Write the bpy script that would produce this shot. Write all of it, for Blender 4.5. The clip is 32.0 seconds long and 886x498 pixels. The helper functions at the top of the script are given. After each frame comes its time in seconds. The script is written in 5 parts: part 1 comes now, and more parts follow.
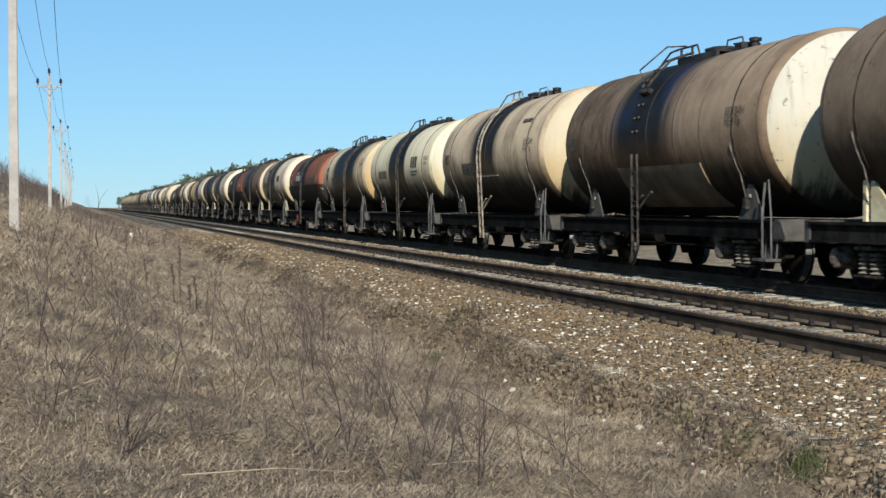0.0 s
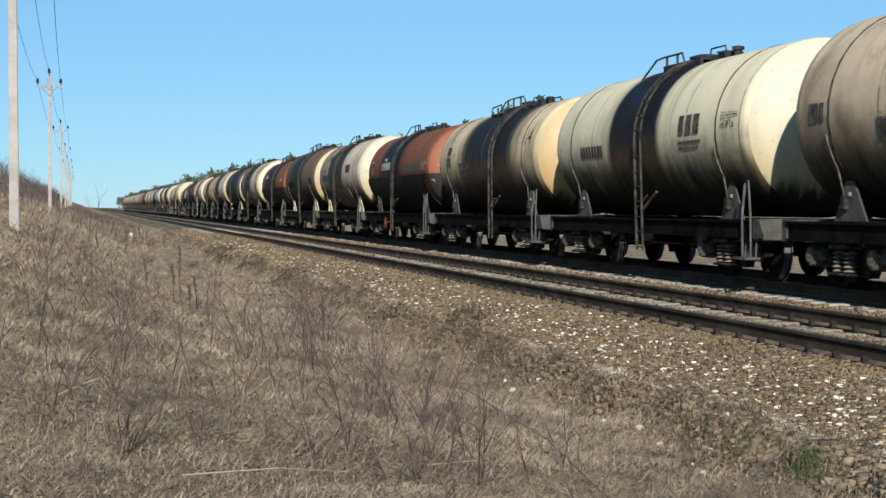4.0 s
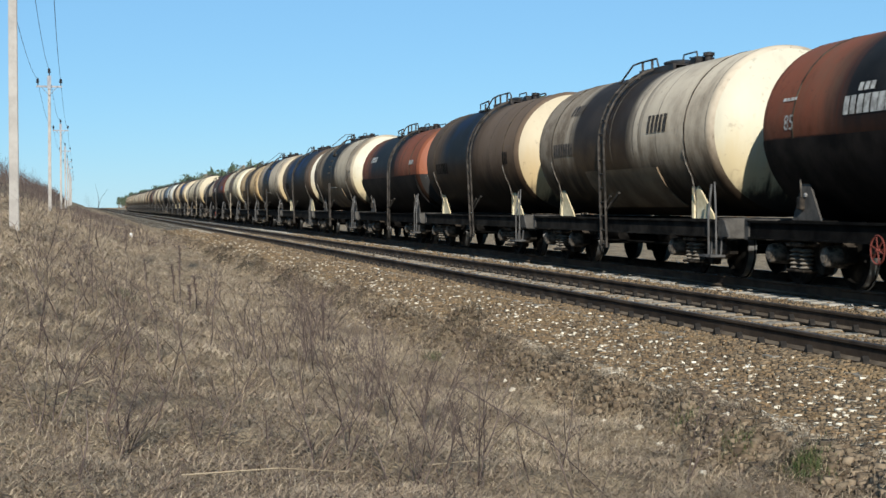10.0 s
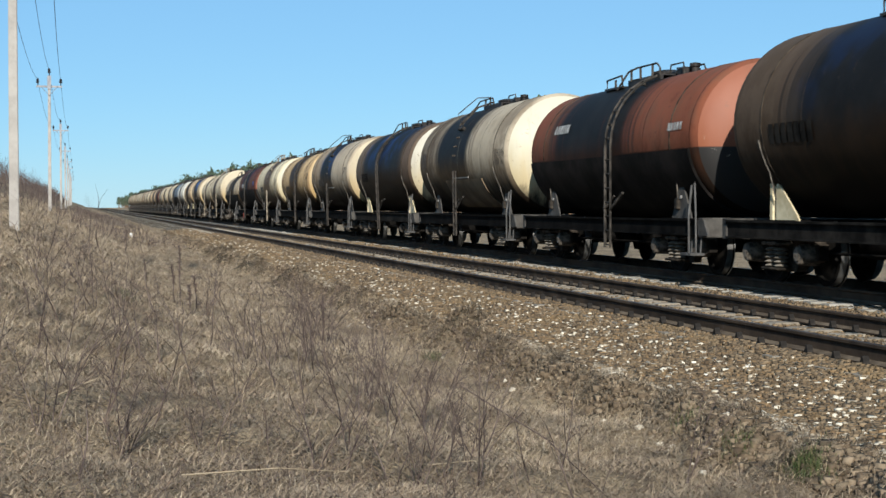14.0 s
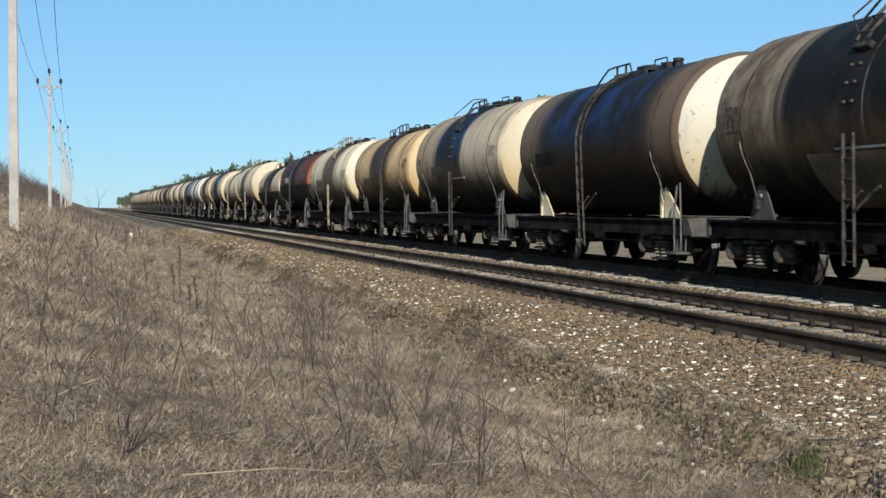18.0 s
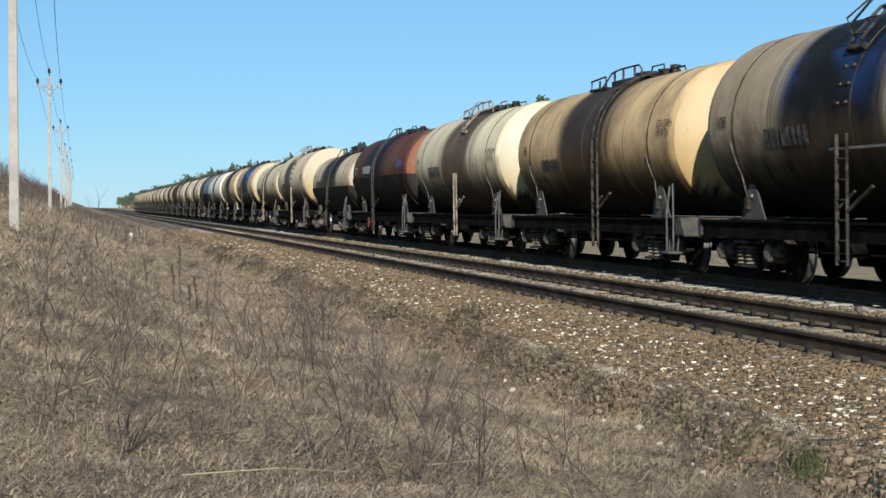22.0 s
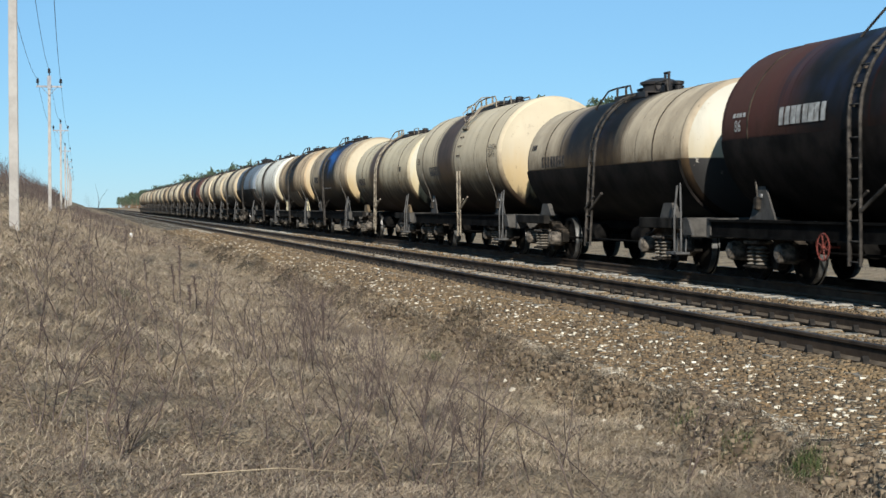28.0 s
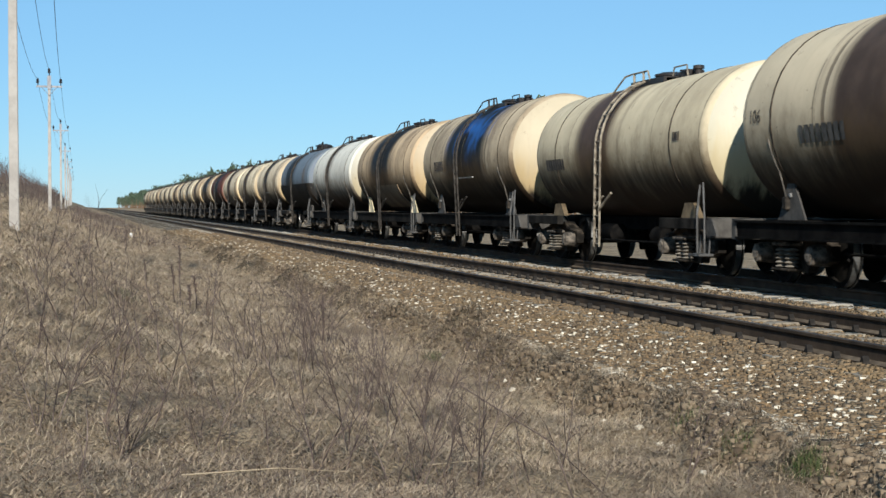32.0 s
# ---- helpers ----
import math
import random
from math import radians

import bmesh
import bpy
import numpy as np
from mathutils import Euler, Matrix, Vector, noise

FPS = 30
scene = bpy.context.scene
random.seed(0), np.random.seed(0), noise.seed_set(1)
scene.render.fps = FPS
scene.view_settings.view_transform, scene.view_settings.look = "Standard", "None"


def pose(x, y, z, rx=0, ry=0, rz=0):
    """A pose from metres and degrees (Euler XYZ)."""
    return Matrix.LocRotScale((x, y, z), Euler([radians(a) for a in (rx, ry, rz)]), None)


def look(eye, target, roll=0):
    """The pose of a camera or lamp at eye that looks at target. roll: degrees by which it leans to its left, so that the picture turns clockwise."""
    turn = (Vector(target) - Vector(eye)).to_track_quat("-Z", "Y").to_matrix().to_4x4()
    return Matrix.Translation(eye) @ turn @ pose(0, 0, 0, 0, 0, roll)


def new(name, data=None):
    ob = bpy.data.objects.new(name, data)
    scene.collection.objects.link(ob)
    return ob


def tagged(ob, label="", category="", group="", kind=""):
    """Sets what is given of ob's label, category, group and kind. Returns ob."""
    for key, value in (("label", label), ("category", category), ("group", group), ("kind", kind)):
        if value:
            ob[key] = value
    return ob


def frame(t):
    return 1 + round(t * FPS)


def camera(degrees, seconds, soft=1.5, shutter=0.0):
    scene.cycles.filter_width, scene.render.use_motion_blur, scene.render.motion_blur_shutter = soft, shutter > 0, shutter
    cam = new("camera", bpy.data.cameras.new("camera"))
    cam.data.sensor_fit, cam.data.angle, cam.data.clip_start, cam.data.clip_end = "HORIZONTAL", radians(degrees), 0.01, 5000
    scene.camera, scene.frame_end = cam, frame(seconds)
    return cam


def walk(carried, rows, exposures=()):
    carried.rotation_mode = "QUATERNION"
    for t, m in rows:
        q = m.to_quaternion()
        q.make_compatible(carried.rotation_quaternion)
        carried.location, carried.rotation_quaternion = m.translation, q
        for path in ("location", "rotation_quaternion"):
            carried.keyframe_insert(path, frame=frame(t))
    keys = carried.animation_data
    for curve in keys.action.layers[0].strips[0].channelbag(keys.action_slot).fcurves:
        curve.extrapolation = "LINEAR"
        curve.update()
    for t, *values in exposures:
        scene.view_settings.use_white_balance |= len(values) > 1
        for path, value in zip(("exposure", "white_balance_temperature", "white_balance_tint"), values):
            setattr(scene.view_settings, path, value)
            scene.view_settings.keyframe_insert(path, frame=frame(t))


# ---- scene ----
CAM_Z = 1.19
cam = camera(31.5, 32.0, soft=1.5, shutter=0.2)
EYE = pose(0, 0, CAM_Z, 90 - 1.545, 0, -12.79)
walk(cam, [(0, EYE), (32, EYE)], exposures=[(0, 0.70, 6150, 7), (32, 0.70, 6150, 7)])

# ---- light ----
SUN_EL, SUN_AZ = 25.0, 194.0   # degrees; azimuth from +y, clockwise
world = bpy.data.worlds.new("World")
scene.world = world
world.use_nodes = True
wn = world.node_tree
sky = wn.nodes.new("ShaderNodeTexSky")
sky.sky_type = "NISHITA"
sky.sun_disc = False
sky.sun_elevation, sky.sun_rotation = radians(SUN_EL), radians(SUN_AZ)
sky.air_density, sky.dust_density, sky.ozone_density = 0.95, 0.0, 5.0
sky.altitude = 900
clear = wn.nodes.new("ShaderNodeMix")      # clear dry spring air: a touch less red
clear.data_type, clear.blend_type = "RGBA", "MULTIPLY"
clear.inputs[0].default_value = 1.0
clear.inputs[7].default_value = (0.895, 1.01, 1.005, 1)
wn.links.new(sky.outputs[0], clear.inputs[6])
even = wn.nodes.new("ShaderNodeMix")       # thin high haze that evens out the dome
even.data_type = "RGBA"
even.inputs[0].default_value = 0.52
even.inputs[7].default_value = (3.25, 6.25, 9.3, 1)
wn.links.new(clear.outputs[2], even.inputs[6])
wn.links.new(even.outputs[2], wn.nodes["Background"].inputs[0])
wn.nodes["Background"].inputs[1].default_value = 0.0595
sun = new("sun", bpy.data.lights.new("sun", "SUN"))
sun.data.energy, sun.data.angle, sun.data.color = 5.0, radians(0.5), (1.0, 0.93, 0.83)
sa, se = radians(SUN_AZ), radians(SUN_EL)
to_sun = Vector((math.sin(sa) * math.cos(se), math.cos(sa) * math.cos(se), math.sin(se)))
sun.matrix_world = look(to_sun * 50, (0, 0, 0))


# ---- materials ----
class Nodes:
    """Short hand to wire a node material."""

    def __init__(self, name, rough=0.8, metal=0.0):
        self.m = bpy.data.materials.new(name)
        self.m.use_nodes = True
        self.t = self.m.node_tree
        self.b = self.t.nodes["Principled BSDF"]
        self.b.inputs["Roughness"].default_value = rough
        self.b.inputs["Metallic"].default_value = metal
        self.co = self.t.nodes.new("ShaderNodeTexCoord")

    def put(self, sock, v):
        if isinstance(v, bpy.types.NodeSocket):
            self.t.links.new(v, sock)
        elif isinstance(v, tuple) and len(v) == 3 and sock.type == "RGBA":
            sock.default_value = (*v, 1)
        else:
            sock.default_value = v

    def noise(self, scale, detail=4, rough=0.55, stretch=(1, 1, 1), shift=(0, 0, 0), space="Object"):
        mp = self.t.nodes.new("ShaderNodeMapping")
        mp.inputs["Scale"].default_value = stretch
        mp.inputs["Location"].default_value = shift
        self.t.links.new(self.co.outputs[space], mp.inputs[0])
        n = self.t.nodes.new("ShaderNodeTexNoise")
        n.inputs["Scale"].default_value, n.inputs["Detail"].default_value = scale, detail
        n.inputs["Roughness"].default_value = rough
        self.t.links.new(mp.outputs[0], n.inputs["Vector"])
        return n.outputs["Fac"]

    def ramp(self, v, lo, hi):
        r = self.t.nodes.new("ShaderNodeMapRange")
        r.interpolation_type = "SMOOTHSTEP"
        self.put(r.inputs[0], v)
        self.put(r.inputs[1], lo)
        self.put(r.inputs[2], hi)
        return r.outputs[0]

    def math(self, op, a, b=0.0, c=0.0):
        n = self.t.nodes.new("ShaderNodeMath")
        n.operation = op
        for i, v in enumerate((a, b, c)):
            self.put(n.inputs[i], v)
        return n.outputs[0]

    def mix(self, f, a, b):
        n = self.t.nodes.new("ShaderNodeMix")
        n.data_type = "RGBA"
        self.put(n.inputs[0], f)
        self.put(n.inputs[6], a)
        self.put(n.inputs[7], b)
        return n.outputs[2]

    def xyz(self):
        s = self.t.nodes.new("ShaderNodeSeparateXYZ")
        self.t.links.new(self.co.outputs["Object"], s.inputs[0])
        return s.outputs

    def rnd(self, island=False):
        if island:
            return self.t.nodes.new("ShaderNodeNewGeometry").outputs["Random Per Island"]
        return self.t.nodes.new("ShaderNodeObjectInfo").outputs["Random"]

    def color(self, v):
        self.put(self.b.inputs["Base Color"], v)
        return self

    def bump(self, h, dist=0.01, strength=0.5):
        n = self.t.nodes.new("ShaderNodeBump")
        n.inputs["Distance"].default_value, n.inputs["Strength"].default_value = dist, strength
        self.put(n.inputs["Height"], h)
        self.t.links.new(n.outputs[0], self.b.inputs["Normal"])
        return self


def grimy(name, a, b, scale=3.0, rough=0.75, metal=0.0, bump=0.004, gloss=0.10):
    """A painted or bare surface between two tones, with fine grain."""
    n = Nodes(name, rough, metal)
    n.b.inputs["Specular IOR Level"].default_value = gloss
    big = n.ramp(n.noise(scale, 5, 0.65), 0.35, 0.68)
    n.color(n.mix(big, a, b))
    n.bump(n.noise(scale * 14, 3), bump, 0.6)
    return n.m


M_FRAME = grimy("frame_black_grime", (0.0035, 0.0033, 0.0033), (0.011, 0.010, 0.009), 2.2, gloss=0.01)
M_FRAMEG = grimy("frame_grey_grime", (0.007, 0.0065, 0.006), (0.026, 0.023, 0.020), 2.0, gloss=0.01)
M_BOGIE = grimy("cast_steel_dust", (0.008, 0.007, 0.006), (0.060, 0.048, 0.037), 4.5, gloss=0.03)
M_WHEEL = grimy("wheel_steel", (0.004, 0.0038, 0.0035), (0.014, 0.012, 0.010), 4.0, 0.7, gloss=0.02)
M_TREAD = grimy("wheel_tread_bright", (0.22, 0.21, 0.20), (0.36, 0.35, 0.33), 6.0, 0.35, 0.9)
M_SPRING = grimy("spring_dust", (0.07, 0.060, 0.048), (0.21, 0.18, 0.145), 6.0)
M_AXBOX = grimy("axle_box_dust", (0.022, 0.019, 0.016), (0.15, 0.125, 0.10), 7.0)
M_BEAM = grimy("end_beam_dust", (0.020, 0.0185, 0.017), (0.07, 0.064, 0.057), 3.0)
M_DRUST = grimy("dark_tie_rod", (0.014, 0.012, 0.010), (0.065, 0.052, 0.040), 5.0)
M_STRAP = grimy("strap_steel", (0.018, 0.014, 0.011), (0.075, 0.058, 0.042), 3.0, gloss=0.03)
M_PLATE = grimy("grey_plate_paint", (0.034, 0.032, 0.030), (0.095, 0.086, 0.076), 2.5)
M_PLATEC = grimy("cream_plate_paint", (0.40, 0.33, 0.20), (0.60, 0.52, 0.35), 3.0)
M_LADDER = grimy("ladder_dull_grey", (0.014, 0.0125, 0.011), (0.062, 0.053, 0.045), 5.0)
M_LADDERB = grimy("ladder_dull_beige", (0.09, 0.074, 0.056), (0.27, 0.23, 0.175), 5.0)
M_PIPE = grimy("handrail_grey", (0.16, 0.155, 0.15), (0.27, 0.26, 0.24), 3.0)
M_HRAIL = grimy("corner_rail_dark", (0.05, 0.048, 0.046), (0.11, 0.105, 0.10), 3.0)
M_STEELROD = grimy("tie_rod_worn", (0.05, 0.044, 0.038), (0.19, 0.165, 0.135), 6.0)
M_RED = grimy("red_wheel_paint", (0.09, 0.022, 0.017), (0.16, 0.045, 0.034), 5.0)
M_DARKTOP = grimy("oily_black_top", (0.012, 0.012, 0.013), (0.035, 0.03, 0.028), 3.0, 0.5)
M_RAILSIDE = grimy("rail_rust_dark", (0.022, 0.016, 0.012), (0.060, 0.042, 0.029), 1.6, 0.8)
M_RAILTOP = grimy("rail_head_worn", (0.035, 0.03, 0.03), (0.075, 0.065, 0.06), 2.0, 0.5, 0.5)
M_MARKW = grimy("marking_white", (0.20, 0.19, 0.175), (0.42, 0.405, 0.375), 8.0)
M_WHITEPOST = grimy("white_post_paint", (0.55, 0.54, 0.51), (0.72, 0.71, 0.67), 8.0)
M_OCHRE = grimy("dull_ochre_plate", (0.07, 0.05, 0.03), (0.17, 0.125, 0.075), 3.0)
M_EDGE = grimy("edge_strip_paint", (0.20, 0.19, 0.17), (0.36, 0.34, 0.31), 4.0)
M_RAILFOOT = grimy("rail_foot_dust", (0.060, 0.045, 0.032), (0.125, 0.096, 0.068), 3.0, 0.9)
M_MARKD = grimy("marking_dark", (0.030, 0.026, 0.024), (0.11, 0.092, 0.075), 9.0)
M_MARKB = grimy("marking_blue", (0.05, 0.07, 0.16), (0.09, 0.11, 0.22), 8.0)


def tank_paint(name, base, stain, y0, y1, soft=0.35, rust=(0.09, 0.055, 0.035), rusty=0.5, low=None, low_z=0.0,
               blue=None, streak=0.28, seed=0.0, worn=1.0, far=None):
    """Weathered tank paint: an oil spill between y0 and y1 that runs down in lines from the hatch, rust and soot
    blotches, a sooty far part where far gives its colour, and where low is given a second coat below low_z."""
    n = Nodes(name, 0.55)
    n.b.inputs["Specular IOR Level"].default_value = 0.04
    x, y, z = n.xyz()
    sh = (seed * 7.3, seed * 3.1, seed * 5.7)
    grain = n.noise(9, 5, 0.7, shift=sh)
    blot = n.noise(0.8, 5, 0.62, shift=sh)
    drips = n.noise(2.1, 6, 0.66, stretch=(0.40, 1.35, 0.40), shift=sh)
    # runs that follow the tank's girth, fine and broad
    lines = n.noise(3.4, 3, 0.6, stretch=(0.045, 1.6, 0.045), shift=(sh[0], sh[1] + 4, sh[2]))
    broad = n.noise(1.5, 4, 0.6, stretch=(0.10, 1.3, 0.10), shift=(sh[0] + 6, sh[1], sh[2]))
    c = n.mix(n.ramp(blot, 0.3, 0.72), base, tuple(v * 0.84 for v in base))
    c = n.mix(n.math("MULTIPLY", n.ramp(grain, 0.55, 0.78), 0.22), c, tuple(v * 0.55 for v in base))
    near = n.math("MULTIPLY", n.ramp(y, y0 - 1.0, y0 - 0.1), n.ramp(y, y1 + 0.8, y1 + 0.1))
    edge = n.math("MULTIPLY_ADD", near, 0.92, 0.08)
    dirt = (base[0] * 0.30 + 0.010, base[1] * 0.26 + 0.006, base[2] * 0.22 + 0.003)
    c = n.mix(n.math("MULTIPLY", n.math("MULTIPLY", n.ramp(broad, 0.42, 0.66), streak + 0.25), edge), c, dirt)
    # soot in large clouds and brown patches below the walkway
    soot = n.noise(0.55, 6, 0.68, stretch=(0.8, 1.0, 0.8), shift=(sh[0] + 9, sh[1], sh[2]))
    c = n.mix(n.math("MULTIPLY", n.ramp(soot, 0.42, 0.68), 0.66 * worn), c, (0.095, 0.066, 0.044))
    c = n.mix(n.math("MULTIPLY", n.math("MULTIPLY", n.ramp(drips, 0.48, 0.68), rusty), edge), c, rust)
    mott = n.noise(2.3, 7, 0.75, stretch=(0.9, 1.0, 0.7), shift=(sh[0] + 2, sh[1], sh[2] + 4))
    c = n.mix(n.math("MULTIPLY", n.ramp(mott, 0.56, 0.66), 0.42 * worn), c, tuple(v * 0.42 for v in base))
    chips = n.noise(4.6, 6, 0.75, shift=(sh[0], sh[1] + 5, sh[2]))
    c = n.mix(n.math("MULTIPLY", n.ramp(chips, 0.64, 0.67), 0.65), c, tuple(v * 0.35 + 0.012 for v in rust))
    # runs from the crown down the flank
    reach = n.math("MULTIPLY_ADD", blot, 1.8, 1.5)
    runf = n.math("MULTIPLY", n.ramp(broad, 0.52, 0.64), n.ramp(z, reach, 3.9))
    c = n.mix(n.math("MULTIPLY", runf, 0.3 * worn), c, (0.075, 0.052, 0.036))
    if far:
        fy = n.math("ADD", y, n.math("MULTIPLY", n.math("SUBTRACT", drips, 0.5), 2.0))
        ff = n.math("MULTIPLY", n.ramp(fy, y1 - 0.6, y1 + 0.9), n.math("MULTIPLY_ADD", n.ramp(mott, 0.62, 0.42), 0.35, 0.58))
        c = n.mix(ff, c, far)
    if low:
        lip = n.math("ADD", z, n.math("MULTIPLY", n.math("SUBTRACT", grain, 0.5), 0.05))
        c = n.mix(n.ramp(lip, low_z + 0.015, low_z - 0.015), c, n.mix(n.ramp(blot, 0.4, 0.7), low, tuple(v * 1.9 + 0.006 for v in low)))
    # the spill, with separate dark lines beside it
    wob = n.math("MULTIPLY", n.math("SUBTRACT", drips, 0.5), 1.0 * soft + 0.10)
    yy = n.math("ADD", n.math("ADD", y, wob), n.math("MULTIPLY", n.math("SUBTRACT", lines, 0.5), 0.9 * soft))
    s = n.math("MULTIPLY", n.ramp(yy, y0 - soft, y0 + soft), n.ramp(yy, y1 + soft, y1 - soft))
    fine = n.math("MULTIPLY", n.math("MULTIPLY", n.ramp(lines, 0.53, 0.60), near), n.ramp(z, 1.5, 2.4))
    s = n.math("MAXIMUM", s, n.math("MULTIPLY", fine, 0.75))
    dark = n.mix(n.ramp(n.noise(1.3, 4, shift=sh), 0.4, 0.7), stain, tuple(v * 1.5 + 0.002 for v in stain))
    dark = n.mix(n.math("MULTIPLY", n.ramp(chips, 0.61, 0.66), 0.35), dark, (0.05, 0.034, 0.023))
    if blue:
        bm = n.math("MULTIPLY", n.ramp(n.noise(0.8, 3, shift=(sh[0] + 3, sh[1], sh[2])), 0.46, 0.66), n.ramp(z, 2.2, 3.2))
        dark = n.mix(bm, dark, blue)
    c = n.mix(n.math("MULTIPLY", s, n.ramp(grain, 0.05, 0.30)), c, dark)
    # dirt along the welds; lower flank browned by road dirt and painted-in shade
    for ys in (-4.9, -2.55, 0.0, 2.55, 4.9):
        c = n.mix(n.math("MULTIPLY", n.ramp(n.math("ABSOLUTE", n.math("SUBTRACT", y, ys)), 0.028, 0.012), n.ramp(mott, 0.36, 0.55)), c, tuple(v * 0.30 for v in base))
    spray_shade = n.ramp(n.math("ADD", z, n.math("MULTIPLY", n.math("SUBTRACT", mott, 0.5), 1.5)), 2.75, 1.75)
    c = n.mix(n.math("MULTIPLY", spray_shade, 0.78), c, (base[0] * 0.15 + 0.014, base[1] * 0.12 + 0.008, base[2] * 0.09 + 0.004))
    # oil film on the underside, with the belly's shade painted into its colour
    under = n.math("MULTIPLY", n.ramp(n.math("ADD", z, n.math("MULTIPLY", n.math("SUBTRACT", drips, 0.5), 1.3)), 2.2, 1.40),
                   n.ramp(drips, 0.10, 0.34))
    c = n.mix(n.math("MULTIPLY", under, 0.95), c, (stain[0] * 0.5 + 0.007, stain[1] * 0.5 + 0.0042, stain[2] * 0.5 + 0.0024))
    n.color(c)
    rr = n.math("MULTIPLY_ADD", s, -0.14, 0.68)
    n.put(n.b.inputs["Roughness"], rr)
    n.bump(n.math("ADD", n.noise(1.1, 3, shift=sh), n.math("MULTIPLY", grain, 0.12)), 0.02, 0.35)
    return n.m


def end_paint(name, base, dirt=(0.12, 0.09, 0.06), amount=0.4, low=None, low_z=0.0, seed=0.0):
    """Paint of a tank's end: faded at the top, ochre with washed-down dirt towards the bottom, with rust spots."""
    n = Nodes(name, 0.6)
    n.b.inputs["Specular IOR Level"].default_value = 0.25
    x, y, z = n.xyz()
    sh = (seed * 2.3, seed * 4.7, seed * 1.9)
    d = n.noise(2.0, 5, 0.65, stretch=(2.0, 1, 0.25), shift=sh)
    g = n.noise(7, 5, 0.7, shift=sh)
    c = n.mix(n.ramp(n.noise(0.7, 4, shift=sh), 0.3, 0.7), tuple(v * 0.95 for v in base), tuple(v * 0.82 for v in base))
    wash = n.ramp(n.math("ADD", z, n.math("MULTIPLY", n.math("SUBTRACT", d, 0.5), 1.4)), 2.9, 1.7)
    c = n.mix(n.math("MULTIPLY", wash, 0.75), c, (base[0] * 0.78, base[1] * 0.66, base[2] * 0.44))
    c = n.mix(n.math("MULTIPLY", n.ramp(d, 0.54, 0.75), amount), c, dirt)
    spots = n.noise(5.2, 7, 0.78, shift=sh)
    c = n.mix(n.math("MULTIPLY", n.ramp(spots, 0.60, 0.63), min(1.0, amount * 1.5)), c, tuple(v * 0.8 for v in dirt))
    # oily dirt at the foot, blackened further to paint in the shade there
    oil = n.math("ADD", z, n.math("MULTIPLY", n.math("SUBTRACT", d, 0.5), 1.2))
    c = n.mix(n.ramp(oil, 1.75, 1.30), c, (0.02, 0.015, 0.011))
    if low:
        c = n.mix(n.ramp(z, low_z + 0.015, low_z - 0.015), c, low)
        c = n.mix(n.math("MULTIPLY", n.math("MULTIPLY", n.ramp(spots, 0.62, 0.64), n.ramp(z, low_z - 0.5, low_z - 0.05)), n.ramp(z, low_z + 0.6, low_z + 0.1)), c, (0.30, 0.27, 0.22))
    n.color(c)
    n.bump(g, 0.006, 0.4)
    return n.m


# ---- mesh helpers ----
def mesh_ob(name, bm, material, parent=None, label="", smooth=False):
    me = bpy.data.meshes.new(name)
    bm.to_mesh(me)
    bm.free()
    for m in material if isinstance(material, (list, tuple)) else [material]:
        me.materials.append(m)
    if smooth:
        me.shade_smooth()
        me.set_sharp_from_angle(angle=radians(35))
    return link(name, me, parent, label)


def link(name, me, parent=None, label="", m=None):
    ob = new(name, me)
    if parent:
        ob.parent = parent
    if m:
        ob.matrix_basis = m
    if label:
        tagged(ob, label)
    return ob


def part(name, bm, material, parent, label="", smooth=False):
    return mesh_ob(name, bm, material, parent, label, smooth)


def box(bm, x0, x1, y0, y1, z0, z1, bevel=0.0):
    r = bmesh.ops.create_cube(bm, size=1.0, matrix=Matrix.Translation(((x0 + x1) / 2, (y0 + y1) / 2, (z0 + z1) / 2))
                              @ Matrix.Diagonal((x1 - x0, y1 - y0, z1 - z0, 1)))
    if bevel:
        es = {e for v in r["verts"] for e in v.link_edges}
        bmesh.ops.bevel(bm, geom=list(es), offset=bevel, segments=1, affect="EDGES")
    return bm


def tube(bm, pts, r, n=6):
    """A round bar along the points."""
    pts = [Vector(p) for p in pts]
    rings = []
    for i, p in enumerate(pts):
        d = (pts[min(i + 1, len(pts) - 1)] - pts[max(i - 1, 0)]).normalized()
        q = d.to_track_quat("Z", "Y")
        rings.append([bm.verts.new(p + q @ Vector((r * math.cos(2 * math.pi * k / n), r * math.sin(2 * math.pi * k / n), 0)))
                      for k in range(n)])
    for a, b in zip(rings, rings[1:]):
        for k in range(n):
            bm.faces.new((a[k], a[(k + 1) % n], b[(k + 1) % n], b[k]))
    bm.faces.new(rings[0][::-1])
    bm.faces.new(rings[-1])
    return bm


def prism(bm, outline, axis, a, b):
    """An outline of (u, v) pushed from a to b along x ('x': u=y, v=z), y ('y': u=x, v=z) or z."""
    def at(u, v, w):
        return {"x": (w, u, v), "y": (u, w, v), "z": (u, v, w)}[axis]
    lo = [bm.verts.new(at(u, v, a)) for u, v in outline]
    hi = [bm.verts.new(at(u, v, b)) for u, v in outline]
    n = len(outline)
    bm.faces.new(lo)
    bm.faces.new(hi[::-1])
    for i in range(n):
        bm.faces.new((lo[i], hi[i], hi[(i + 1) % n], lo[(i + 1) % n]))
    bmesh.ops.recalc_face_normals(bm, faces=bm.faces[:])
    return bm


